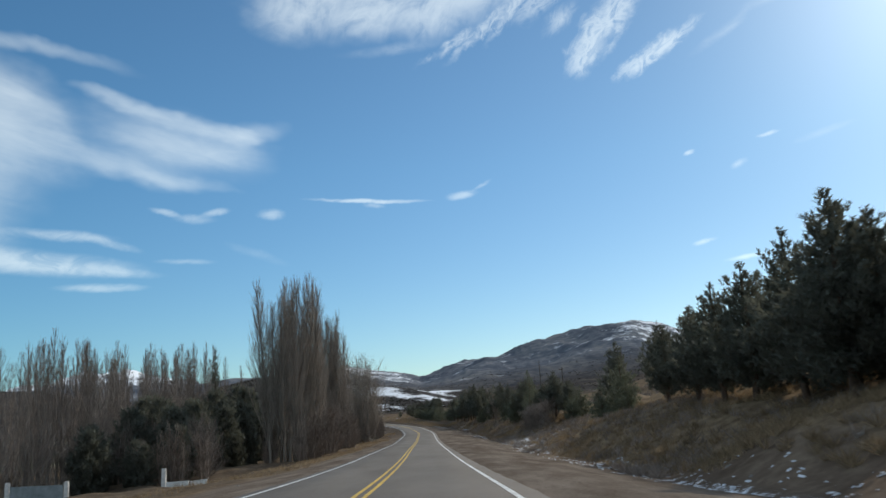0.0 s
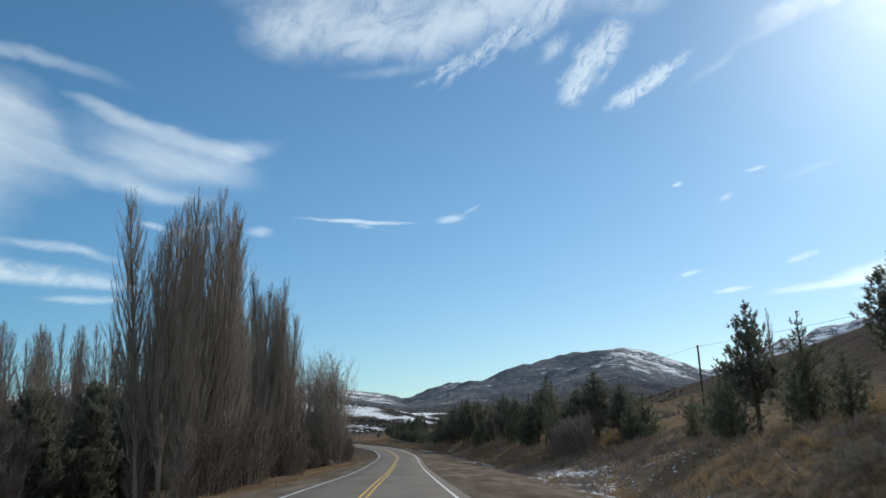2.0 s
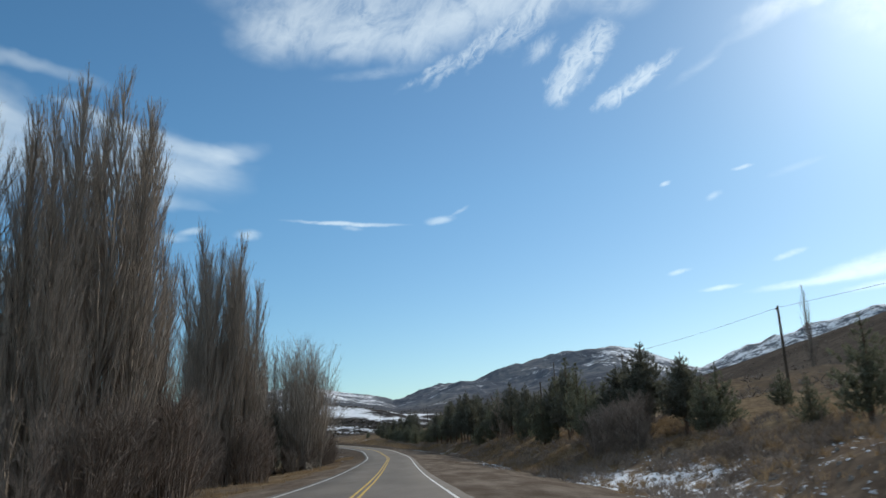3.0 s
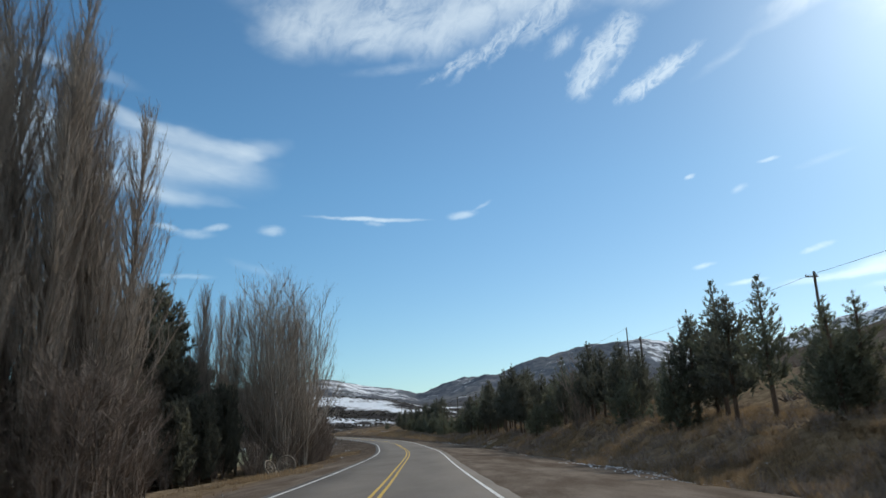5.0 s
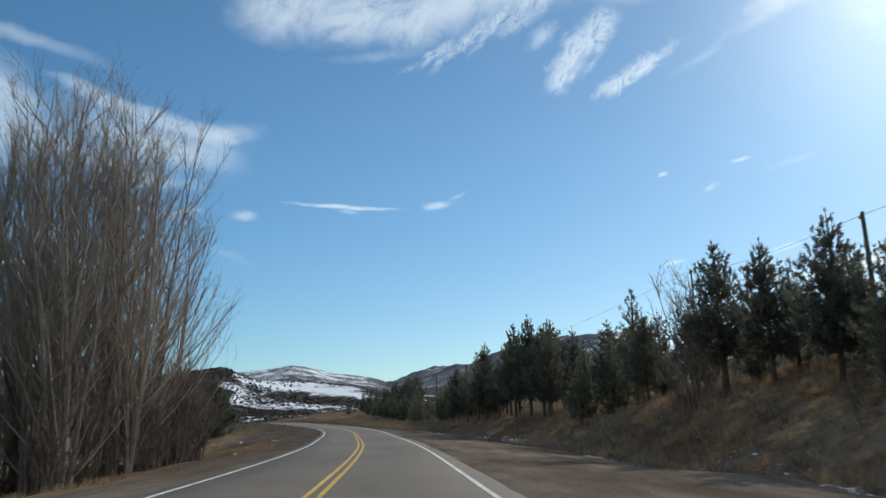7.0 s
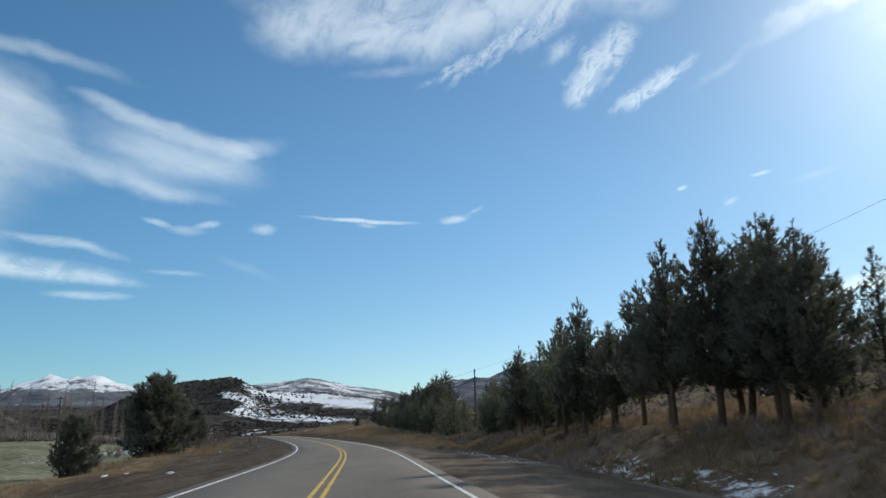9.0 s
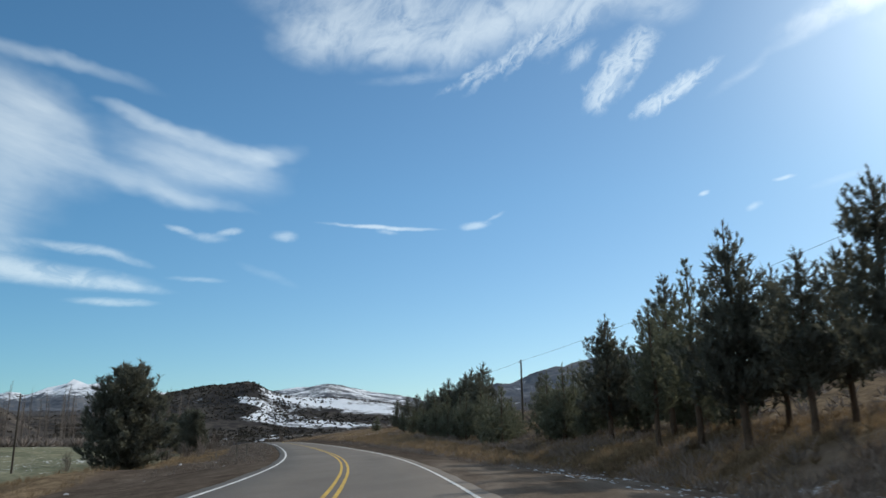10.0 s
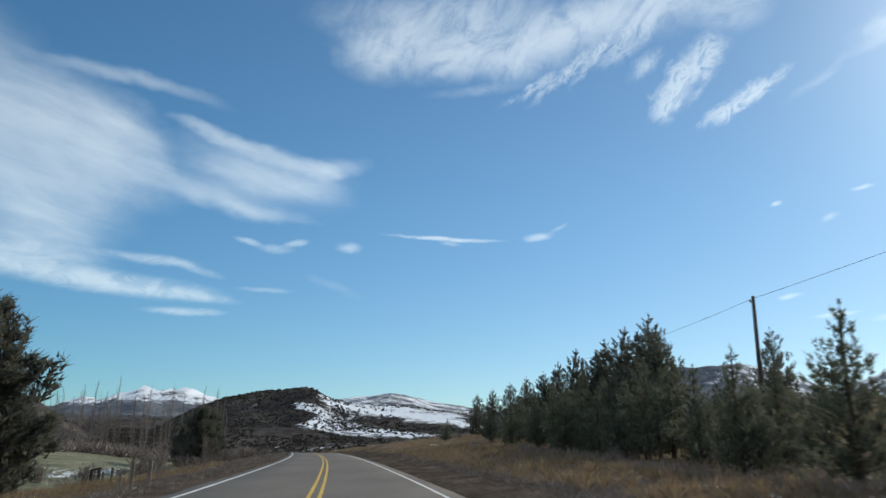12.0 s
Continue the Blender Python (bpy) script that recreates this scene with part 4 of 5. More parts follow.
BANK_PINES_F = [
    (283, 14, 5), (292.2, 15.5, 4.9), (297.8, 16.5, 4.6), (302.8, 17.5, 5.9), (307.8, 27, 8.4), (313.2, 20.5, 10), (307, 18.5, 7.9), (315.2, 20, 9.2), (321.2, 21, 9.3), (320.2, 19.5, 8.2), (322, 18.5, 8.4),
    (331.8, 20, 8.6), (330.2, 18, 7.4), (344.5, 20.5, 8.2), (344, 18.5, 7.5), (358.2, 20, 7.8), (360.8, 18.5, 7.3), (313.2, 14.5, 4.6), (306.5, 14.5, 4.1), (303.5, 15, 4.5), (301.8, 15.5, 5.3), (320.2, 14.5, 4.4),
    (330.5, 15, 4.5), (341, 15.5, 4.6), (335, 17, 5.6), (322.5, 16.5, 5.7), (315, 16.5, 5.9), (311, 17, 6), (297.5, 23, 4.8), (366.2, 15.5, 4.3), (294, 18.5, 4.4), (298.5, 19.5, 4.3), (302, 20.5, 4.6), (289, 20.5, 3.8),
]
PINES_RIGHT = BANK_PINES_A + BANK_PINES_B + BANK_PINES_C + BANK_PINES_D + BANK_PINES_E + BANK_PINES_F
BIG = pine(11, 10.0, 2.35, 0.24, NEEDLE, 1.25, inner=8)
BIG2 = pine(12, 10.0, 2.1, 0.27, NEEDLE, 1.2, inner=8)
BIG3 = pine(13, 10.0, 2.4, 0.20, NEEDLE, 1.3, inner=8)
FAR1 = pine(19, 10.0, 2.4, 0.12, NEEDLE, 1.1, tuft=0.42, blades=4, inner=5)
FAR2 = pine(20, 10.0, 2.3, 0.13, NEEDLE, 1.1, tuft=0.42, blades=4, inner=5)
FULL = pine(24, 10.0, 2.5, 0.13, NEEDLE, 1.3, inner=8)
FULL2 = pine(25, 10.0, 2.4, 0.15, NEEDLE, 1.3, inner=8)
OPEN = pine(14, 10.0, 1.9, 0.27, NEEDLE_YOUNG, 0.75, 1.0)
YOUNG = pine(15, 6.0, 1.65, 0.12, NEEDLE_YOUNG, 1.15, 0.9, 1.2, tuft=0.25, lead=0.58)
YOUNG2 = pine(16, 6.0, 1.75, 0.10, NEEDLE_YOUNG, 1.15, 0.9, 1.2, tuft=0.25, lead=0.58)
for i, (s_, d_, h_) in enumerate(PINES_RIGHT):
    if h_ < 7.0:
        md, bh, lb = (YOUNG, YOUNG2)[i % 2], 6.0, "young green pine on the dry grass bank"
    elif (s_, d_) in ((150.5, 21), (222.3, 21), (160.5, 22), (204.6, 19.2), (252.5, 16.0), (255.7, 15.3), (258.5, 17.5)):
        md, bh, lb = OPEN, 10.0, "open-crowned pine on the dry grass bank"
    elif s_ < 72:
        md, bh, lb = (FULL, FULL2)[i % 2], 10.0, "dark green full-crowned pine on the bank"
    elif d_ > 21.4 and s_ > 142 or s_ > 335:
        md, bh, lb = (FAR1, FAR2)[i % 2], 10.0, "dark green pine with bare lower trunk"
    else:
        md, bh, lb = (BIG, BIG2, BIG3)[i % 3], 10.0, "dark green pine with bare lower trunk"
    gx, gy, gz = on_road(s_, d_)
    top = h_ + (1.1 if s_ < 265 else 0.6) - (lift(gx, gy) - float(gz))
    put(md, s_, d_, max(top, 2.5) + 0.1, bh, lb, "pine tree", "pines along the road", 0.1, place_rng.uniform(1.0, 1.2) * (1.3 if s_ < 72 else 1.12 if s_ < 110 else 1.3 if 115 < s_ < 146 else 1.0 if 215 < s_ < 265 else 1.06))

BUSHY = pine(17, 18.0, 4.6, 0.03, NEEDLE, 1.0, taper=0.6, tuft=0.6, blades=10)
BUSHY2 = pine(18, 13.0, 4.2, 0.02, NEEDLE, 1.15, taper=0.55, tuft=0.5, blades=10)
BUSHY_FAR = pine(22, 13.0, 4.2, 0.02, NEEDLE, 0.95, taper=0.55, tuft=0.8, blades=5)
BUSHY_TRUNK = pine(23, 13.0, 4.0, 0.17, NEEDLE, 1.0, taper=0.6, tuft=0.55, blades=8)
FIR = pine(21, 20.0, 2.3, 0.06, NEEDLE, 0.9, 1.0, tuft=0.5)
FIELD_PINES_A = [
    (182.2, -27, 18.6, 1.25), (177.5, -25, 14, 1.1), (187, -23.5, 11.5, 1.0), (173, -27, 15, 1.0), (169, -25, 11, 1.0), (190, -27, 12, 1),
    (179, -22.5, 8.5, 1.2), (175.8, -19.8, 8.2, 0.9), (179.5, -18.6, 8.8, 0.8), (183.2, -19.6, 7.5, 0.9), (172, -21, 7.5, 1.0), (309.5, -22.0, 11.7, 1.55),
    (313.0, -21.5, 8.5, 1.0), (307.5, -21.5, 6.5, 1.1), (262, -22.6, 5.0, 1.35), (388, -18.9, 8.5, 1.2), (434, -21, 11.5, 1.1), (439, -25, 10.5, 1.1),
    (429, -25, 8.5, 1.2), (446, -22, 8, 1.2), (128, -33, 11, 1), (135, -31, 12, 1), (121, -36, 11, 1), (142, -34, 13, 1),
]
FIELD_PINES_B = [
    (114, -33, 10, 1), (150, -30, 12, 1), (157, -33, 12, 1), (108, -31, 9, 1.1), (101, -34, 9.5, 1.1), (95, -30, 8, 1.1),
    (125, -29, 10, 1), (139, -28, 10, 1), (118, -30, 9, 1.1), (131, -35, 12, 1), (146, -37, 12.5, 1), (104, -37, 10, 1.1),
    (111, -38, 11, 1.1), (153, -36, 12, 1), (162, -35, 11, 1), (90, -33, 8, 1.2), (98, -31, 8, 1.2),
]
PINES_LEFT = FIELD_PINES_A + FIELD_PINES_B
for i, (s_, d_, h_, w_) in enumerate(PINES_LEFT):
    put(BUSHY if h_ > 14.5 else BUSHY_TRUNK if d_ > -23 and 165 < s_ < 190 else BUSHY_FAR if d_ < -27.5 else BUSHY2, s_, d_, h_, 18.0 if h_ > 14.5 else 13.0, "dark bushy pine beside the field", "pine tree", "pines in the field", 0.3, w_)
put(FIR, 151.4, -40, 22.5, 20.0, "tall slender conifer among poplars", "conifer", "", 0.2, 0.8)

POP = [poplar(31, 24.0, 2.2, 150, 34, 1.5, low=0.07, thick=1.3), poplar(32, 24.0, 1.9, 140, 33, 1.4, low=0.07, thick=1.3), poplar(33, 24.0, 2.5, 155, 34, 1.55, low=0.07, thick=1.3)]
POP_FAR = [poplar(34, 24.0, 2.2, 66, 25, 1.8, twig_mat=FAR_TWIG, thick=2.9), poplar(35, 24.0, 1.9, 62, 25, 1.7, twig_mat=FAR_TWIG, thick=2.9), poplar(36, 24.0, 2.4, 66, 25, 1.8, twig_mat=FAR_TWIG, thick=2.9)]
POP_TINY = [poplar(37, 24.0, 1.9, 42, 14, 2.0, twig_mat=BRUSH_TWIG, thick=2.2), poplar(38, 24.0, 1.6, 38, 14, 2.0, twig_mat=BRUSH_TWIG, thick=2.2)]
POPLAR_GROUP_A = [
    (103.5, -18.8, 24.5), (99.5, -17.6, 22), (106.5, -18.6, 26.5), (110, -19.5, 25.5), (102.2, -17.4, 25.6), (101.1, -19.6, 24.4), (104.9, -16.2, 26.2), (108, -17.8, 27), (107, -14.8, 24), (111, -15.8, 25), (105, -20.5, 23),
    (113, -18.5, 24), (100, -16.0, 19), (138, -18.5, 24), (140.5, -19.5, 24), (144, -17, 22), (134, -16.5, 23), (88, -43, 17.5), (95, -46, 19), (98, -42, 18.5), (104, -46, 20), (109, -47, 20.5),
    (114, -44, 19), (119, -47, 20), (90, -37, 15), (126, -48, 21), (137.4, -17, 27.0), (139, -14.2, 23.0), (141.5, -16.5, 25), (135, -19, 18), (143, -14.5, 22), (136, -15.5, 22),
]
POPLAR_GROUP_B = [
    (138.5, -16.2, 25.5), (140, -15.2, 24), (133, -18, 17), (136.5, -18, 25), (109, -16.4, 26.5), (112.5, -14.6, 17.5), (114.5, -15.6, 17), (186.5, -23, 20.5), (190.5, -22, 20.5), (183.5, -21.5, 20), (186.5, -19, 19.5),
    (199.5, -28, 21), (205.0, -31, 22), (198, -22.5, 21), (163.9, -57, 26.5), (165, -51, 26.5), (158, -55, 25), (171, -54, 26), (177, -52, 25.5), (184, -50, 25), (191, -48, 24), (170, -47, 24),
    (152, -50, 24), (197, -45, 22), (86, -41, 17.5), (93, -42, 18.5), (106, -50, 22), (112, -48, 21), (117, -50, 22.5), (129, -50, 22), (100, -46, 18.5), (122, -46, 19),
]
POPLAR_GROUP_C = [
    (80, -40, 15.5), (84, -45, 17), (110, -43, 18), (135, -48, 21), (88.5, -45, 17), (91.5, -44, 18.5), (102, -43, 18), (107.5, -45, 19), (115.5, -46, 20), (124, -49, 21), (131, -46, 20.5),
    (97, -48, 19.5), (78, -43, 15), (75, -39, 14), (141, -50, 22), (146, -48, 22), (112, -42, 17.5), (119.5, -43, 18.5), (127, -43, 19), (133, -42, 19.5), (139, -44, 20.5), (148, -44, 21),
    (154, -46, 22.5), (105, -41, 17), (99, -39, 16), (93, -38.5, 15.5),
    (136.5, -44, 20.25), (146.5, -46, 23.25), (149.5, -45, 23), (160.5, -47, 25.75), (162, -45, 25.5), (172, -46, 26), (135, -45, 19.25),
]
POPLARS = POPLAR_GROUP_A + POPLAR_GROUP_B + POPLAR_GROUP_C
for i, (s_, d_, h_) in enumerate(POPLARS):
    put((POP_FAR if d_ < -36 else POP)[i % 3], s_, d_, h_, 24.0, "tall bare grey-brown poplar in winter", "poplar tree", "poplars beside the road", 0.2, place_rng.uniform(0.9, 1.15))
WILLOW = [poplar(41, 18.0, 2.4, 118, 17, 1.6, "bare_tree", 0.95, 7, WILLOW_TWIG), poplar(42, 18.0, 2.8, 118, 17, 1.7, "bare_tree", 0.85, 7, WILLOW_TWIG)]
for i, (s_, d_, h_) in enumerate([(184.6, -15.5, 21), (188.2, -13.2, 21), (190.8, -15, 22), (186.5, -12.2, 17.5), (192.5, -12.5, 18.5), (189, -17, 21.5), (182.5, -13.8, 19), (186.8, -16.5, 21.5)]):
    put(WILLOW[i % 2], s_, d_, h_, 18.0, "tall bare many-stemmed tree with spreading twigs", "bare tree", "bare trees beside the road", 0.2, 0.95)
# far row of thin poplars behind the field
for i in range(40):
    b_ = radians(-36 + 0.36 * i + place_rng.uniform(-0.3, 0.3))
    r_ = place_rng.uniform(250, 330)
    x_, y_ = -19 + r_ * math.sin(b_), 261 + r_ * math.cos(b_)
    k_ = place_rng.uniform(17, 26) / 24
    m_ = Matrix.LocRotScale((x_, y_, lift(x_, y_) - 0.2), Euler((0, 0, place_rng.uniform(0, 6.28))), (k_ * 0.75, k_ * 0.75, k_))
    tagged(copy_thing(POP_TINY[i % 2], m_), "distant bare poplar behind the field", "poplar tree", "poplars behind the field")

BRUSH = [poplar(51, 3.0, 2.2, 45, 15, 0.8, "bare_shrub", 0.55, 8, BRUSH_TWIG, 0.02, 1.5), poplar(52, 3.0, 2.6, 45, 15, 0.7, "bare_shrub", 0.4, 9, BRUSH_TWIG, 0.02, 1.5)]
BRUSH_TALL = [poplar(53, 6.0, 2.0, 50, 13, 1.0, "bare_shrub", 0.95, 10, BRUSH_TWIG, 0.02, 1.35), poplar(54, 6.0, 2.3, 50, 13, 0.9, "bare_shrub", 0.8, 10, BRUSH_TWIG, 0.02, 1.35)]
BRUSH_DENSE = [poplar(55, 6.0, 2.3, 62, 25, 0.95, "bare_shrub", 0.85, 11, BRUSH_TWIG, 0.02, 1.3), poplar(56, 6.0, 2.6, 62, 25, 0.9, "bare_shrub", 0.75, 11, BRUSH_TWIG, 0.02, 1.3)]
BRUSH_LOW = [poplar(57, 3.0, 2.4, 27, 12, 0.8, "bare_shrub", 0.5, 9, BRUSH_TWIG, 0.02, 1.9), poplar(58, 3.0, 2.7, 27, 12, 0.8, "bare_shrub", 0.4, 9, BRUSH_TWIG, 0.02, 1.9)]
brush_at = []
for i in range(46):
    brush_at.append((place_rng.uniform(95, 215), place_rng.uniform(14, 20), place_rng.uniform(0.6, 1.5)))
for i in range(60):
    brush_at.append((place_rng.uniform(90, 132), place_rng.uniform(11.5, 26), place_rng.uniform(0.4, 1.2)))
brush_at += [(124, 19, 5.0), (121, 18, 4.2), (126, 20, 4.8), (128.5, 18.5, 4.6), (122.5, 17, 4.4), (125, 17.5, 4.8), (119, 17.5, 3.8), (127, 16.8, 4.2), (130.5, 17.6, 4.2), (133, 18.2, 4.0), (193, -11.3, 5.5), (196, -12.5, 6), (199, -13.5, 5.5), (190, -11, 4.5), (202, -15, 5), (205, -17, 4.5), (195, -15, 6.5), (187, -11.5, 4)]
for s0, d0, h0 in ((109, -13.8, 6.5), (111, -13.4, 7), (113, -14, 7.5), (115, -14, 6), (112, -16, 8), (106, -14.4, 6.5), (103, -14.2, 6), (100, -14.5, 6.5),
                   (135.5, -13.8, 6.5), (138, -13.2, 7), (140.5, -13, 6.5), (143, -13.6, 6), (131, -16, 6.5), (137, -15, 8), (145, -14.4, 5)):
    brush_at.append((s0, d0, h0))
for s0 in range(96, 116, 3):
    brush_at.append((s0, place_rng.uniform(-21, -14.5), place_rng.uniform(4.5, 7.5)))
for s0 in range(132, 150, 3):
    brush_at.append((s0, place_rng.uniform(-21, -15), place_rng.uniform(4, 7)))
for s0 in range(82, 98, 3):
    brush_at.append((s0, place_rng.uniform(-34, -22), place_rng.uniform(3, 6)))
for s0 in range(118, 131, 3):
    brush_at.append((s0, place_rng.uniform(-26, -20), place_rng.uniform(3, 5)))
for s0 in range(150, 190, 5):
    brush_at.append((s0, place_rng.uniform(-30, -17), place_rng.uniform(2.5, 4.5)))
for s0, d0, h0 in ((176, -15, 3.6), (178.5, -19, 4.4), (181, -13.5, 3.8), (183, -17, 5), (185, -21, 5), (180, -23, 5), (174, -20, 4), (193.5, -10.6, 4.6), (196.5, -11.4, 5.2), (199.5, -12.2, 4.6), (203, -13.5, 4), (194.5, -12.2, 6.5), (197.5, -13.4, 6.5), (191.5, -10.8, 4.4), (200.5, -14.5, 6), (184, -13, 4.2), (187.5, -11.4, 4), (189.5, -14, 5.5), (185.5, -16.5, 5)):
    brush_at.append((s0, d0, h0))
for i in range(8):
    brush_at.append((place_rng.uniform(80, 100), place_rng.uniform(-32, -23), place_rng.uniform(4.5, 7.5)))
for s0, d0, h0 in ((452, 5, 4.2), (458, 6, 3.4), (463, -9, 3), (440, -10, 2.2), (470, 4, 3), (475, -6, 3.4), (448, -12, 2.6)):
    brush_at.append((s0, d0, h0))
for i in range(16):
    brush_at.append((79 + 5.0 * i, place_rng.uniform(-40, -36), place_rng.uniform(6.5, 10)))
for i in range(14):
    brush_at.append((place_rng.uniform(80, 118), place_rng.uniform(-46, -28), place_rng.uniform(4, 8.5)))
for i in range(20):
    put(BUSHY_FAR, place_rng.uniform(79, 112), place_rng.uniform(-37, -25), place_rng.uniform(3.6, 6.8), 13.0, "dark evergreen shrub among bare poplars", "evergreen shrub", "evergreen shrubs under the poplars", 0.2, 1.25)
for i in range(22):
    brush_at.append((place_rng.uniform(330, 470), place_rng.uniform(-34, -13), place_rng.uniform(1.5, 4.0)))
for i in range(20):
    brush_at.append((place_rng.uniform(225, 320), place_rng.uniform(13.5, 19), place_rng.uniform(0.6, 1.3)))
for i in range(12):
    brush_at.append((place_rng.uniform(330, 440), place_rng.uniform(-26, -12), place_rng.uniform(1.0, 3.0)))
for i, (s_, d_, h_) in enumerate(brush_at):
    tall = h_ > 3.2
    put((BRUSH_DENSE if tall and (-17.1 < d_ < -9 and 99 < s_ < 210 or 115 < s_ < 135 and 16 < d_ < 21) else BRUSH_TALL if tall else BRUSH if h_ > 1.6 else BRUSH_LOW)[i % 2], s_, d_, h_, 6.0 if tall else 3.0, "leafless brown roadside shrub", "shrub", "shrubs beside the road", 0.1, place_rng.uniform(0.9, 1.25))
for s_, d_, h_ in ((192.1, 18.5, 9.0), (205, 83, 20)):
    put(BRUSH_TALL[1] if h_ < 20 else POP_FAR[1], s_, d_, h_, 6.0 if h_ < 20 else 24.0, "bare tree on the hillside", "bare tree", "", 0.2, 1.0)
for md in (FULL, FULL2, FAR1, FAR2, *POP_FAR, *POP_TINY, BIG, BIG2, BIG3, OPEN, YOUNG, YOUNG2, FIR, BUSHY, BUSHY_TRUNK, BUSHY2, BUSHY_FAR, *POP, *WILLOW, *BRUSH, *BRUSH_TALL, *BRUSH_DENSE, *BRUSH_LOW):
    retire(md)


# ---- stuff: grass, scrub, snow, stones ----
def grass_stuff(name, label, areas, seed):
    rng = np.random.default_rng(seed)
    soup = Soup()
    for s0, s1, d0, d1, n, tall in areas:
        s, d = rng.uniform(s0, s1, n), rng.uniform(d0, d1, n)
        x, y, _ = on_road(s, d)
        keep = (fbm(x, y, 6.0, 3) > -0.12) & (rng.random(n) > 0.85 * washed(s, d))
        x, y, s, d = x[keep], y[keep], s[keep], d[keep]
        z = ground_height(x, y, s, d) - 0.03
        b = 6
        root = np.repeat(np.stack([x, y, z], 1), b, 0) + np.concatenate([rng.normal(0, 0.09, (len(x) * b, 2)), np.zeros((len(x) * b, 1))], 1)
        h = np.repeat(tall * rng.uniform(0.45, 1.2, len(x)), b)[:, None] * rng.uniform(0.6, 1.1, (len(x) * b, 1))
        tip = root + np.concatenate([rng.normal(0, 0.32, (len(x) * b, 2)), np.ones((len(x) * b, 1))], 1) * h
        side = unit(np.concatenate([rng.normal(size=(len(x) * b, 2)), np.zeros((len(x) * b, 1))], 1)) * 0.016
        soup.tris(np.stack([root - side, root + side, tip], 1))
    return tagged(new(name, soup.mesh(name, DRY_GRASS)), label, "grass", kind="stuff")


grass_stuff("dry_grass", "tufts of dry tan grass on the banks",
            [(15, 100, 10.8, 30, 10500, 0.42), (100, 120, 13.2, 30, 2200, 0.42), (120, 260, 12.4, 25, 20000, 0.42), (260, 400, 11.5, 24, 6500, 0.45), (40, 200, -17, -8.5, 4200, 0.32), (215, 420, -24, -15.5, 5200, 0.4), (200, 262, 12.0, 15.5, 4200, 0.36), (120, 200, 12.3, 15.5, 4200, 0.36), (20, 100, 10.2, 13.5, 2800, 0.36), (320, 470, 6.5, 15, 2600, 0.38), (255, 325, 6.0, 13.5, 2200, 0.34), (150, 212, -13, -7.2, 2600, 0.34), (290, 350, -17, -11.5, 1800, 0.42)], 3)


def clumps(rng, soup, x, y, z, size, k, broad, lift_=0.1):
    """A bush for each place: k blades that spread from its foot."""
    c = np.repeat(np.stack([x, y, z], 1), k, 0)
    sz = np.repeat(size, k)[:, None]
    way = rng.normal(size=(len(c), 3))
    way[:, 2] = np.abs(way[:, 2]) * 0.8 + lift_
    way = unit(way)
    side = unit(np.cross(way, rng.normal(size=(len(c), 3)))) * sz * broad
    st = c + way * sz * rng.uniform(0.05, 0.4, (len(c), 1))
    soup.tris(np.stack([st - side, st + side, st + way * sz * rng.uniform(0.5, 0.9, (len(c), 1))], 1))


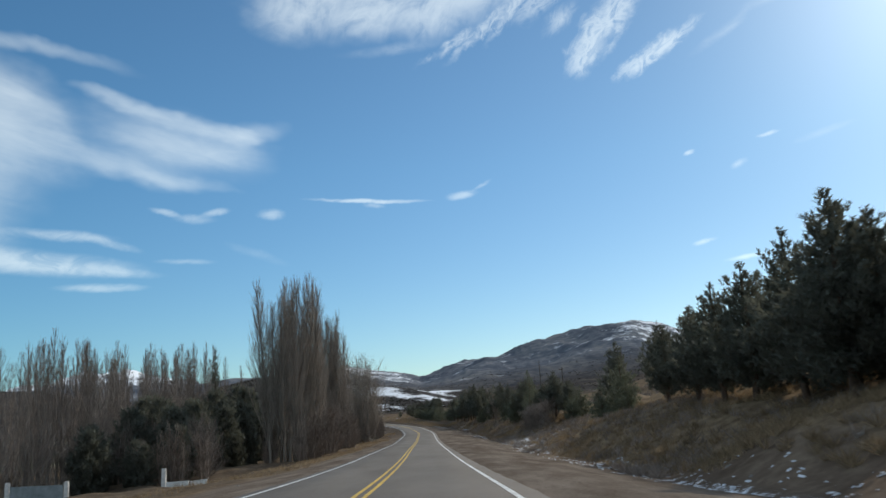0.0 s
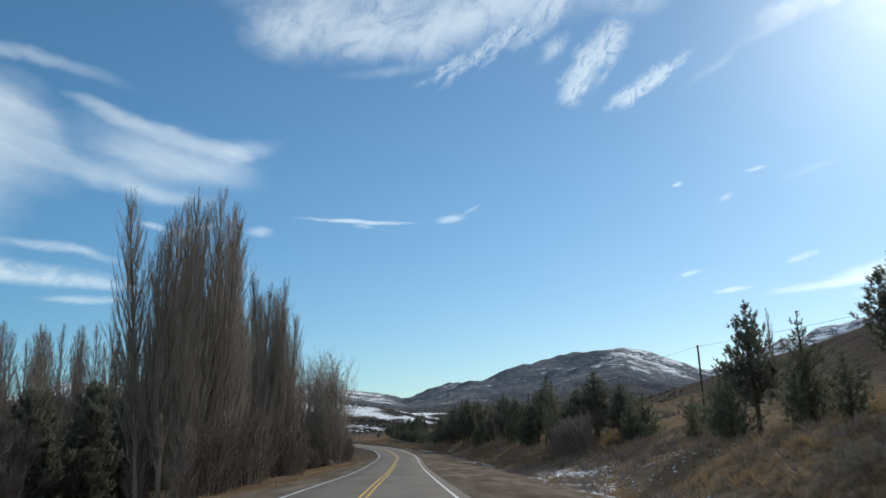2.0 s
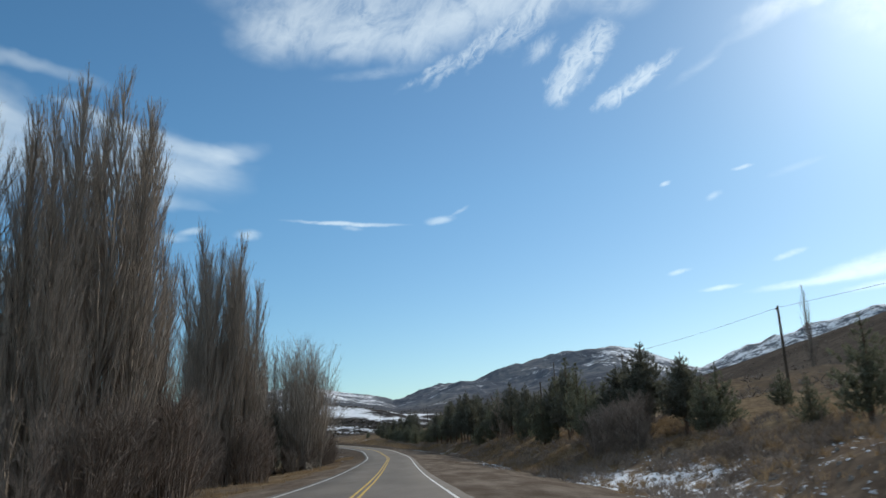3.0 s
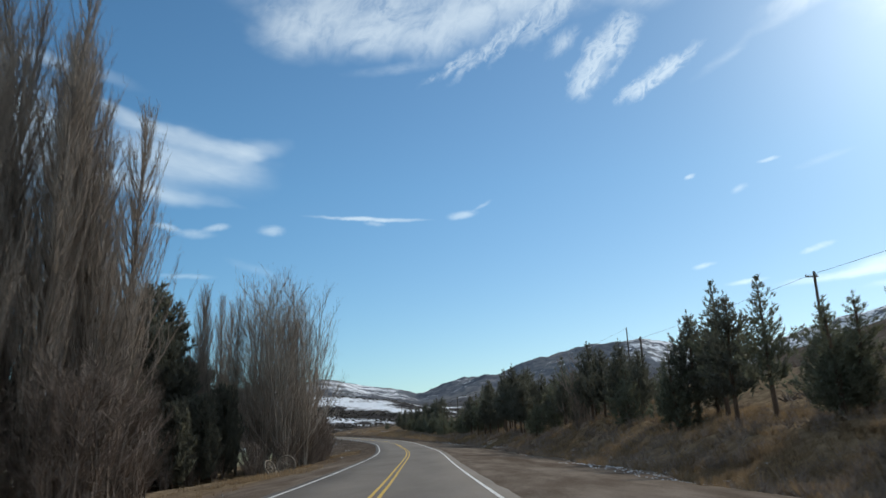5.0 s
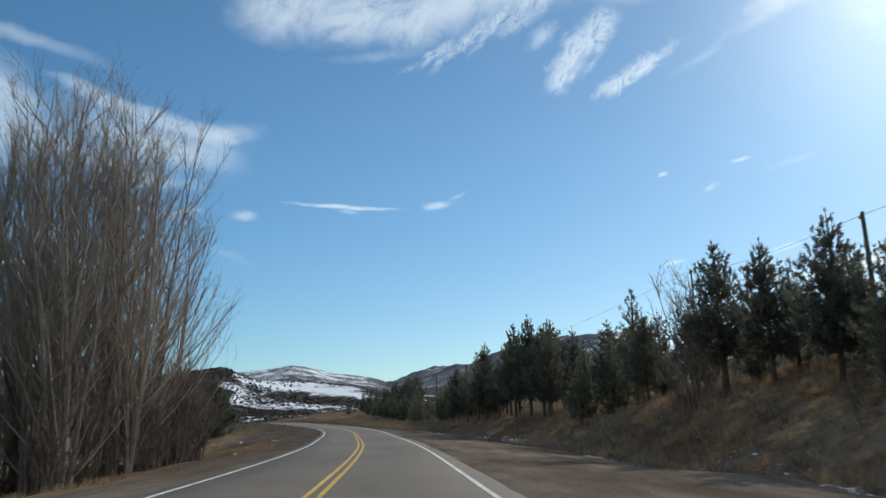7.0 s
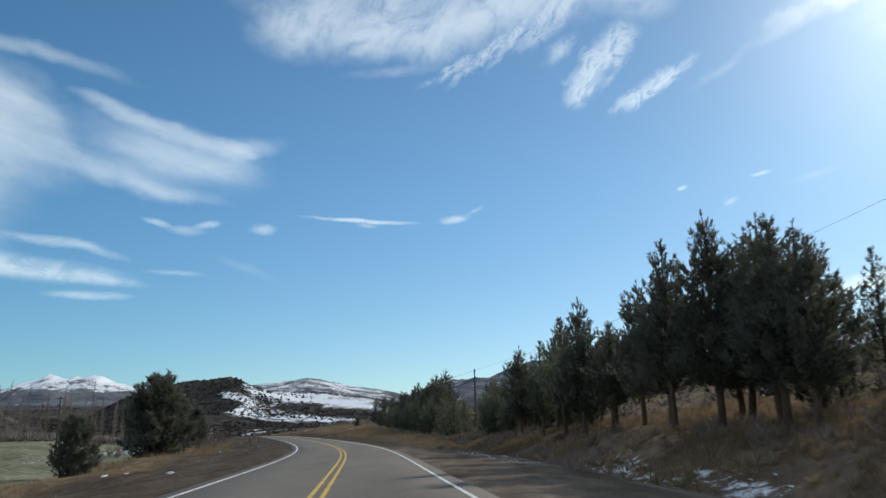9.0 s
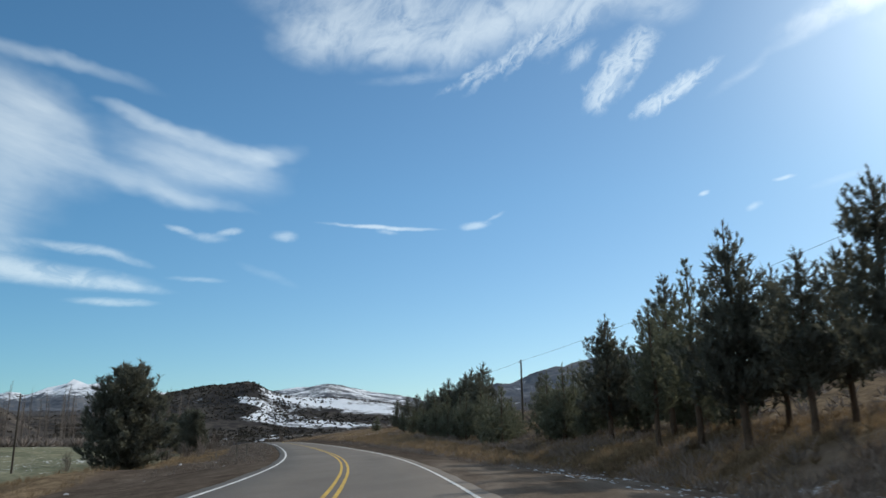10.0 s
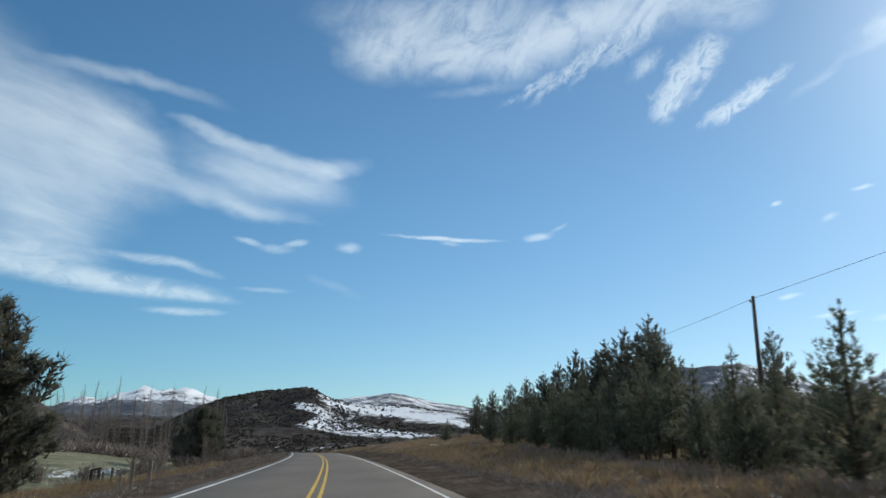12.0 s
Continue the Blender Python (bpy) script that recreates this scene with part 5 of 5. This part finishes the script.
def scrub_stuff():
    rng = np.random.default_rng(9)
    soup = Soup()
    n = 9000
    r = 330 + 1500 * rng.random(n) ** 1.3
    a = np.radians(rng.uniform(-30, 22, n))
    x, y = -8 + r * np.sin(a), 170 + r * np.cos(a)
    s, d = road_frame(x, y)
    rows = fbm(x * 0.4, y, 40, 4)
    keep = (rows > -0.05) & ((d > 9) | (d < -12))
    x, y, r = x[keep], y[keep], r[keep]
    ah, rh = np.radians(rng.uniform(-28, -13, 5200)), rng.uniform(470, 860, 5200)
    xh, yh = -12 + rh * np.sin(ah), 205 + rh * np.cos(ah)
    av, rv = np.radians(rng.uniform(-14, 6, 5600)), rng.uniform(400, 760, 5600)
    ah_all = np.degrees(np.append(ah, av))
    xh, yh, rh = np.append(xh, -12 + rv * np.sin(av)), np.append(yh, 205 + rv * np.cos(av)), np.append(rh, rv)
    kh = np.where(ah_all < -14.5, fbm(xh * 0.35, yh, 60, 4) > -0.12, fbm(xh * 0.14, yh * 1.2, 34, 4) > -0.02)
    x, y, r = np.append(x, xh[kh]), np.append(y, yh[kh]), np.append(r, rh[kh])
    z = ground_height(x, y)
    clumps(rng, soup, x, y, z, rng.uniform(0.6, 1.5, len(x)) * (1 + r / 2500), 14, 0.24)
    tagged(new("scrub", soup.mesh("scrub", SCRUB)), "dark low scrub on the snowy valley slopes", "scrub", kind="stuff")
    soup = Soup()
    aw, rw = np.radians(rng.uniform(-42, -20, 520)), rng.uniform(225, 330, 520)
    xw, yw = -19 + rw * np.sin(aw), 261 + rw * np.cos(aw)
    clumps(rng, soup, xw, yw, ground_height(xw, yw) - 0.2, rng.uniform(2.0, 4.6, 520), 34, 0.06, 0.5)
    tagged(new("far_thicket", soup.mesh("far_thicket", BRUSH_TWIG)), "distant leafless thicket behind the field", "thicket", kind="stuff")
    soup = Soup()
    n2 = 9500
    s2, d2 = rng.uniform(30, 560, n2), 26 + 260 * rng.random(n2) ** 1.6
    x2, y2, _ = on_road(s2, d2)
    k2 = fbm(x2, y2, 30, 4) > -0.15
    x2, y2, s2, d2 = x2[k2], y2[k2], s2[k2], d2[k2]
    clumps(rng, soup, x2, y2, ground_height(x2, y2, s2, d2), rng.uniform(0.5, 1.5, len(x2)), 18, 0.065)
    tagged(new("hillside_brush", soup.mesh("hillside_brush", BRUSH_TWIG)), "brown leafless brush on the dry hillside", "brush", kind="stuff")
    soup = Soup()
    n3 = 11000
    s3 = np.concatenate([rng.uniform(20, 300, n3 - 1200), rng.uniform(92, 132, 1200)])
    d3 = 11.6 + 14 * rng.random(n3) ** 1.4
    d3 = d3 - ditch_shift(s3)
    s3, d3 = np.concatenate([s3, rng.uniform(262, 420, 3600), rng.uniform(252, 340, 5200), rng.uniform(92, 130, 1500), rng.uniform(190, 262, 2600)]), np.concatenate([d3, rng.uniform(-13, -5.8, 3600), rng.uniform(5.0, 14, 5200), rng.uniform(10.5, 24, 1500), rng.uniform(10.5, 17, 2600)])
    x3, y3, _ = on_road(s3, d3)
    k3 = (fbm(x3, y3, 7, 3) > -0.17) & (rng.random(len(x3)) > 0.7 * washed(s3, d3))
    x3, y3, s3, d3 = x3[k3], y3[k3], s3[k3], d3[k3]
    clumps(rng, soup, x3, y3, ground_height(x3, y3, s3, d3) - 0.03, rng.uniform(0.2, 0.75, len(x3)) * np.where(d3 < 0, 0.4, np.where((s3 > 250) & (d3 < 12.5), 0.5, 1.0)), 12, 0.032, 0.9)
    tan = Soup()
    s4 = np.concatenate([rng.uniform(20, 260, 2600), rng.uniform(90, 132, 450), rng.uniform(255, 345, 900)])
    d4 = np.concatenate([11.4 + 12 * rng.random(2600) ** 1.5, rng.uniform(11, 24, 450), rng.uniform(6.5, 14, 900)])
    k4 = rng.random(len(s4)) > 0.7 * washed(s4, d4)
    s4, d4 = s4[k4], d4[k4]
    x4, y4, _ = on_road(s4, d4)
    clumps(rng, tan, x4, y4, ground_height(x4, y4, s4, d4) - 0.03, rng.uniform(0.25, 0.7, len(x4)), 34, 0.03, 0.7)
    tagged(new("tussocks", tan.mesh("tussocks", DRY_GRASS)), "tan tussocks of dry grass on the bank", "grass", kind="stuff")
    tagged(new("dead_weeds", soup.mesh("dead_weeds", BRUSH_TWIG)), "dead brown weeds on the roadside bank", "weeds", kind="stuff")


scrub_stuff()


def lumps(name, label, category, mat, spots, seed, flat=0.35):
    """Low uneven lumps: a dented many-sided dome for each spot (along, across, length, width, height)."""
    rng = np.random.default_rng(seed)
    soup = Soup()
    for s_, d_, a_, b_, h_ in spots:
        x, y, _ = on_road(s_, d_)
        hd = float(np.interp(s_, S, HEAD))
        z = lift(x, y)
        n = 9
        ang = np.arange(n) * 2 * np.pi / n
        r1 = rng.uniform(0.65, 1.25, n)
        rings = []
        for f, up in ((1.0, -0.25), (0.85, 0.3), (0.45, 0.95)):
            px, py = np.cos(ang) * r1 * f * b_, np.sin(ang) * r1 * f * a_
            gx, gy = x + px * np.cos(hd) - py * np.sin(hd), y + px * np.sin(hd) + py * np.cos(hd)
            gz = ground_height(gx, gy)
            rings.append(np.stack([gx, gy, gz + up * h_ * rng.uniform(0.6, 1.3, n)], 1))
        top = np.array([x, y, z + h_])
        for i in range(n):
            j = (i + 1) % n
            for p, q in ((0, 1), (1, 2)):
                soup.tris([rings[p][i], rings[p][j], rings[q][j]])
                soup.tris([rings[p][i], rings[q][j], rings[q][i]])
            soup.tris([rings[2][i], rings[2][j], top])
    return tagged(new(name, soup.mesh(name, mat)), label, category, kind="stuff")


lr = random.Random(21)
snow_spots = []
for s0, s1, n, d0, d1 in ((12, 52, 260, 8.0, 11.4), (52, 95, 60, 8.4, 11.0), (83, 122, 420, 10.8, 19), (136, 160, 300, 9.4, 14.0), (234, 264, 110, 6.6, 9.6), (150, 182, 190, 11.0, 14.4), (182, 205, 60, 10.8, 13.6), (205, 262, 210, 10.8, 13.8), (262, 300, 12, 10.5, 13)):
    for i in range(int(n * 1.7)):
        snow_spots.append((lr.uniform(s0, s1), lr.uniform(d0, d1), 0.04 + 0.24 * lr.random() ** 2, lr.uniform(0.025, 0.09), lr.uniform(0.006, 0.03)))
for i in range(14):
    snow_spots.append((lr.uniform(190, 300), lr.uniform(-14, -7.5), lr.uniform(0.15, 0.6), lr.uniform(0.08, 0.2), lr.uniform(0.03, 0.06)))
lumps("snow_patches", "melting old snow patches in the roadside ditch", "snow", SNOW, snow_spots, 4)
stone_spots = []
for i in range(120):
    stone_spots.append((lr.uniform(10, 300), lr.uniform(9.0, 17), lr.uniform(0.05, 0.18), lr.uniform(0.05, 0.16), lr.uniform(0.04, 0.12)))
for i in range(260):
    stone_spots.append((lr.uniform(82, 122), lr.uniform(11, 19.5), lr.uniform(0.04, 0.15), lr.uniform(0.04, 0.12), lr.uniform(0.05, 0.13)))
for i in range(34):
    stone_spots.append((lr.uniform(30, 300), lr.uniform(-13, -7), lr.uniform(0.04, 0.12), lr.uniform(0.04, 0.12), lr.uniform(0.03, 0.08)))
lumps("loose_stones", "grey loose stones along the verge", "stones", STONE, stone_spots, 6)


# ---- utility poles and wire ----
def utility_pole(x, y, top, arm):
    z = lift(x, y)
    h = top - z
    ob = new("utility_pole")
    ob.matrix_world = pose(x, y, z)
    sp = Soup()
    zs = np.linspace(-0.5, h, 6)
    sp.stick(np.stack([0 * zs, 0 * zs, zs], 1), np.linspace(0.15, 0.09, 6), 10)
    sp.stick(np.array([[0, 0, h], [0, 0, h + 0.02]]), [0.09, 0.005], 10)
    part("pole", sp.mesh("pole", POLE_WOOD, True), ob)
    if arm:
        sp = Soup()
        sp.stick(np.array([[-0.62, 0.1, h - 0.35], [0.3, 0.1, h - 0.35]]), [0.055, 0.055], 4)
        arm_part = part("crossarm", sp.mesh("crossarm", POLE_WOOD), ob)
        for px in (-0.55, 0.2):
            sp = Soup()
            sp.stick(np.array([[px, 0.1, h - 0.32], [px, 0.1, h - 0.24], [px, 0.1, h - 0.16]]), [0.03, 0.05, 0.025], 8)
            part("insulator", sp.mesh("insulator", PORCELAIN, True), arm_part, "brown porcelain insulator")
    else:
        sp = Soup()
        sp.stick(np.array([[-0.16, 0, h - 0.35], [-0.16, 0, h - 0.27], [-0.16, 0, h - 0.2]]), [0.03, 0.055, 0.03], 8)
        sp.stick(np.array([[0, 0, h - 0.4], [-0.16, 0, h - 0.36]]), [0.02, 0.02], 6)
        part("insulator", sp.mesh("insulator", PORCELAIN, True), ob)
    return tagged(ob, "dark wooden utility pole on the bank", "utility pole", "utility poles along the road")


POLES = [(40, 84, 9.6, 0), (26.3, 126.8, 8.6, 0), (20.6, 160, 8.2, 1), (13.0, 183, 6.5, 0), (23.5, 237, 14.0, 0), (-6.6, 305.2, 6.3, 0), (-13.5, 348, 8.0, 0), (-30, 420, 8.5, 0)]
for p_ in POLES:
    utility_pole(*p_)


def span(a, b, sag, r=0.012):
    t = np.linspace(0, 1, 24)[:, None]
    line = np.array(a) * (1 - t) + np.array(b) * t
    line[:, 2] -= sag * 4 * (t * (1 - t))[:, 0]
    sp = Soup()
    sp.stick(line, np.full(24, r), 4)
    return tagged(new("overhead_wire", sp.mesh("overhead_wire", WIRE, True)), "thin dark overhead wire between poles", "wire", "wires between the poles", )


for p_, q_ in zip(POLES[:-1], POLES[1:]):
    L_ = math.dist(p_[:2], q_[:2])
    span((p_[0] - 0.16, p_[1], p_[2] - 0.2), (q_[0] - 0.16, q_[1], q_[2] - 0.2), 0.0002 * L_ * L_)
utility_pole(-73.2, 317.7, 4.1, 1)


# ---- fences and odd things ----
def post(name, s, d, h, w, mat, parent, lean=0.0):
    x, y, _ = on_road(s, d)
    bm = bmesh.new()
    bmesh.ops.create_cube(bm, size=1.0)
    bmesh.ops.scale(bm, vec=(w, w * 0.9, h + 0.3), verts=bm.verts)
    bmesh.ops.translate(bm, vec=(0, 0, (h - 0.3) / 2), verts=bm.verts)
    bmesh.ops.bevel(bm, geom=bm.edges[:], offset=w * 0.14, segments=2, affect="EDGES")
    me = bpy.data.meshes.new(name)
    bm.to_mesh(me)
    bm.free()
    me.materials.append(mat)
    ob = new(name, me)
    ob.matrix_world = pose(float(x), float(y), lift(x, y), lean, lean * 0.6, math.degrees(float(np.interp(s, S, HEAD))))
    ob.parent = parent
    return ob


fence_rng = random.Random(3)
field_fence = tagged(new("field_fence"), "wire fence on weathered wooden posts by the field", "fence")
yard_fence = tagged(new("yard_fence"), "yard fence with white posts and grey panels", "fence")
FENCE = [(295.2, -8.3, 1.08), (296.6, -9.3, 1.15), (304.5, -11.7, 0.75), (312.6, -14.2, 0.95), (321, -16.9, 0.8), (328.6, -19.2, 1.0)]
for q, e, h in FENCE:
    post("post", q, e, h, 0.14, WOOD_GREY, field_fence, fence_rng.uniform(-2, 2))
gate = tagged(new("gate_frame"), "dark wooden gate frame standing at the field's edge", "gate")
post("post", 329.6, -19.4, 1.85, 0.24, POLE_WOOD, gate, 1.0)
post("post", 330.2, -20.1, 1.8, 0.24, POLE_WOOD, gate, -1.0)
for lvl in (0.3, 0.6):
    sp = Soup()
    pts = []
    for q, e, h in FENCE:
        x, y, _ = on_road(q, e + 0.08)
        pts.append((float(x), float(y), lift(x, y) + lvl))
    sp.stick(np.array(pts), np.full(len(pts), 0.006), 3)
    part("wire", sp.mesh("wire", WIRE), field_fence)


def beam(name, p, q, w, mat, parent):
    sp = Soup()
    sp.stick(np.array([p, q]), [w, w], 4)
    me = sp.mesh(name, mat)
    return part(name, me, parent)


(xa, ya, _), (xb, yb, _) = on_road(329.6, -19.4), on_road(330.2, -20.1)
beam("beam", (float(xa) + 0.1, float(ya), lift(xa, ya) + 1.78), (float(xb) - 0.1, float(yb), lift(xb, yb) + 1.74), 0.09, POLE_WOOD, gate)
beam("board", (float(xa), float(ya), lift(xa, ya) + 1.0), (float(xb), float(yb), lift(xb, yb) + 0.96), 0.08, POLE_WOOD, gate)

# white-posted yard entrance in front of the poplars
for s_, d_, h_ in ((73.5, -24.0, 1.85), (74.0, -33.0, 2.1), (74.3, -38.5, 2.1)):
    post("post", s_, d_, h_, 0.38, WHITE_WOOD, yard_fence)


def board(name, a, b, z0, z1, thick, mat, parent):
    """A board on edge between two places (along, across)."""
    bm = bmesh.new()
    (xa, ya, _), (xb, yb, _) = on_road(*a), on_road(*b)
    za, zb = lift(xa, ya), lift(xb, yb)
    bmesh.ops.create_cube(bm, size=1.0)
    L = math.dist((xa, ya), (xb, yb))
    for v in bm.verts:
        f = v.co.y + 0.5
        v.co = Vector((v.co.x * thick, v.co.y * L, (za * (1 - f) + zb * f) - (za + zb) / 2 + (z0 if v.co.z < 0 else z1)))
    bmesh.ops.bevel(bm, geom=bm.edges[:], offset=min(thick, z1 - z0) * 0.12, segments=1, affect="EDGES")
    me = bpy.data.meshes.new(name)
    bm.to_mesh(me)
    bm.free()
    me.materials.append(mat)
    ob = new(name, me)
    ob.matrix_world = pose(float(xa + xb) / 2, float(ya + yb) / 2, (za + zb) / 2, 0, 0, math.degrees(math.atan2(yb - ya, xb - xa)) - 90)
    ob.parent = parent
    return ob


board("panel", (74.0, -33.3), (74.2, -38.2), 0.1, 1.75, 0.06, SHEET_GREY, yard_fence)
board("board", (73.0, -23.6), (72.4, -21.4), 0.05, 0.6, 0.16, WHITE_WOOD, yard_fence)
board("board", (72.3, -21.2), (71.8, -19.6), 0.05, 0.55, 0.16, WHITE_WOOD, yard_fence)


def wagon_wheel(s, d, radius, tilt, turn):
    x, y, _ = on_road(s, d)
    ob = new("wagon_wheel")
    ob.matrix_world = Matrix.Translation((float(x), float(y), lift(x, y) + radius * 0.86)) @ Euler((radians(90 - tilt), 0, radians(turn))).to_matrix().to_4x4()
    a = np.linspace(0, 2 * np.pi, 33)
    sp = Soup()
    sp.stick(np.stack([np.cos(a) * radius, np.sin(a) * radius, 0 * a], 1), np.full(33, 0.055), 6)
    part("rim", sp.mesh("rim", WOOD_GREY, True), ob)
    sp = Soup()
    sp.stick(np.array([[0, 0, -0.16], [0, 0, -0.06], [0, 0, 0.06], [0, 0, 0.16]]), [0.09, 0.13, 0.13, 0.09], 12)
    sp.stick(np.array([[0, 0, 0.16], [0, 0, 0.17]]), [0.09, 0.004], 12)
    part("hub", sp.mesh("hub", WOOD_GREY, True), ob)
    for i in range(12):
        b = i * np.pi / 6
        sp = Soup()
        sp.stick(np.array([[np.cos(b) * 0.1, np.sin(b) * 0.1, 0], [np.cos(b) * radius, np.sin(b) * radius, 0]]), [0.035, 0.028], 5)
        part("spoke", sp.mesh("spoke", WOOD_GREY), ob)
    return tagged(ob, "old grey wooden wagon wheel standing in the grass", "wagon wheel", "wagon wheels beside the road")


wagon_wheel(167.3, -10.7, 0.70, 8, 15)
wagon_wheel(163.6, -11.2, 0.62, 25, 70)
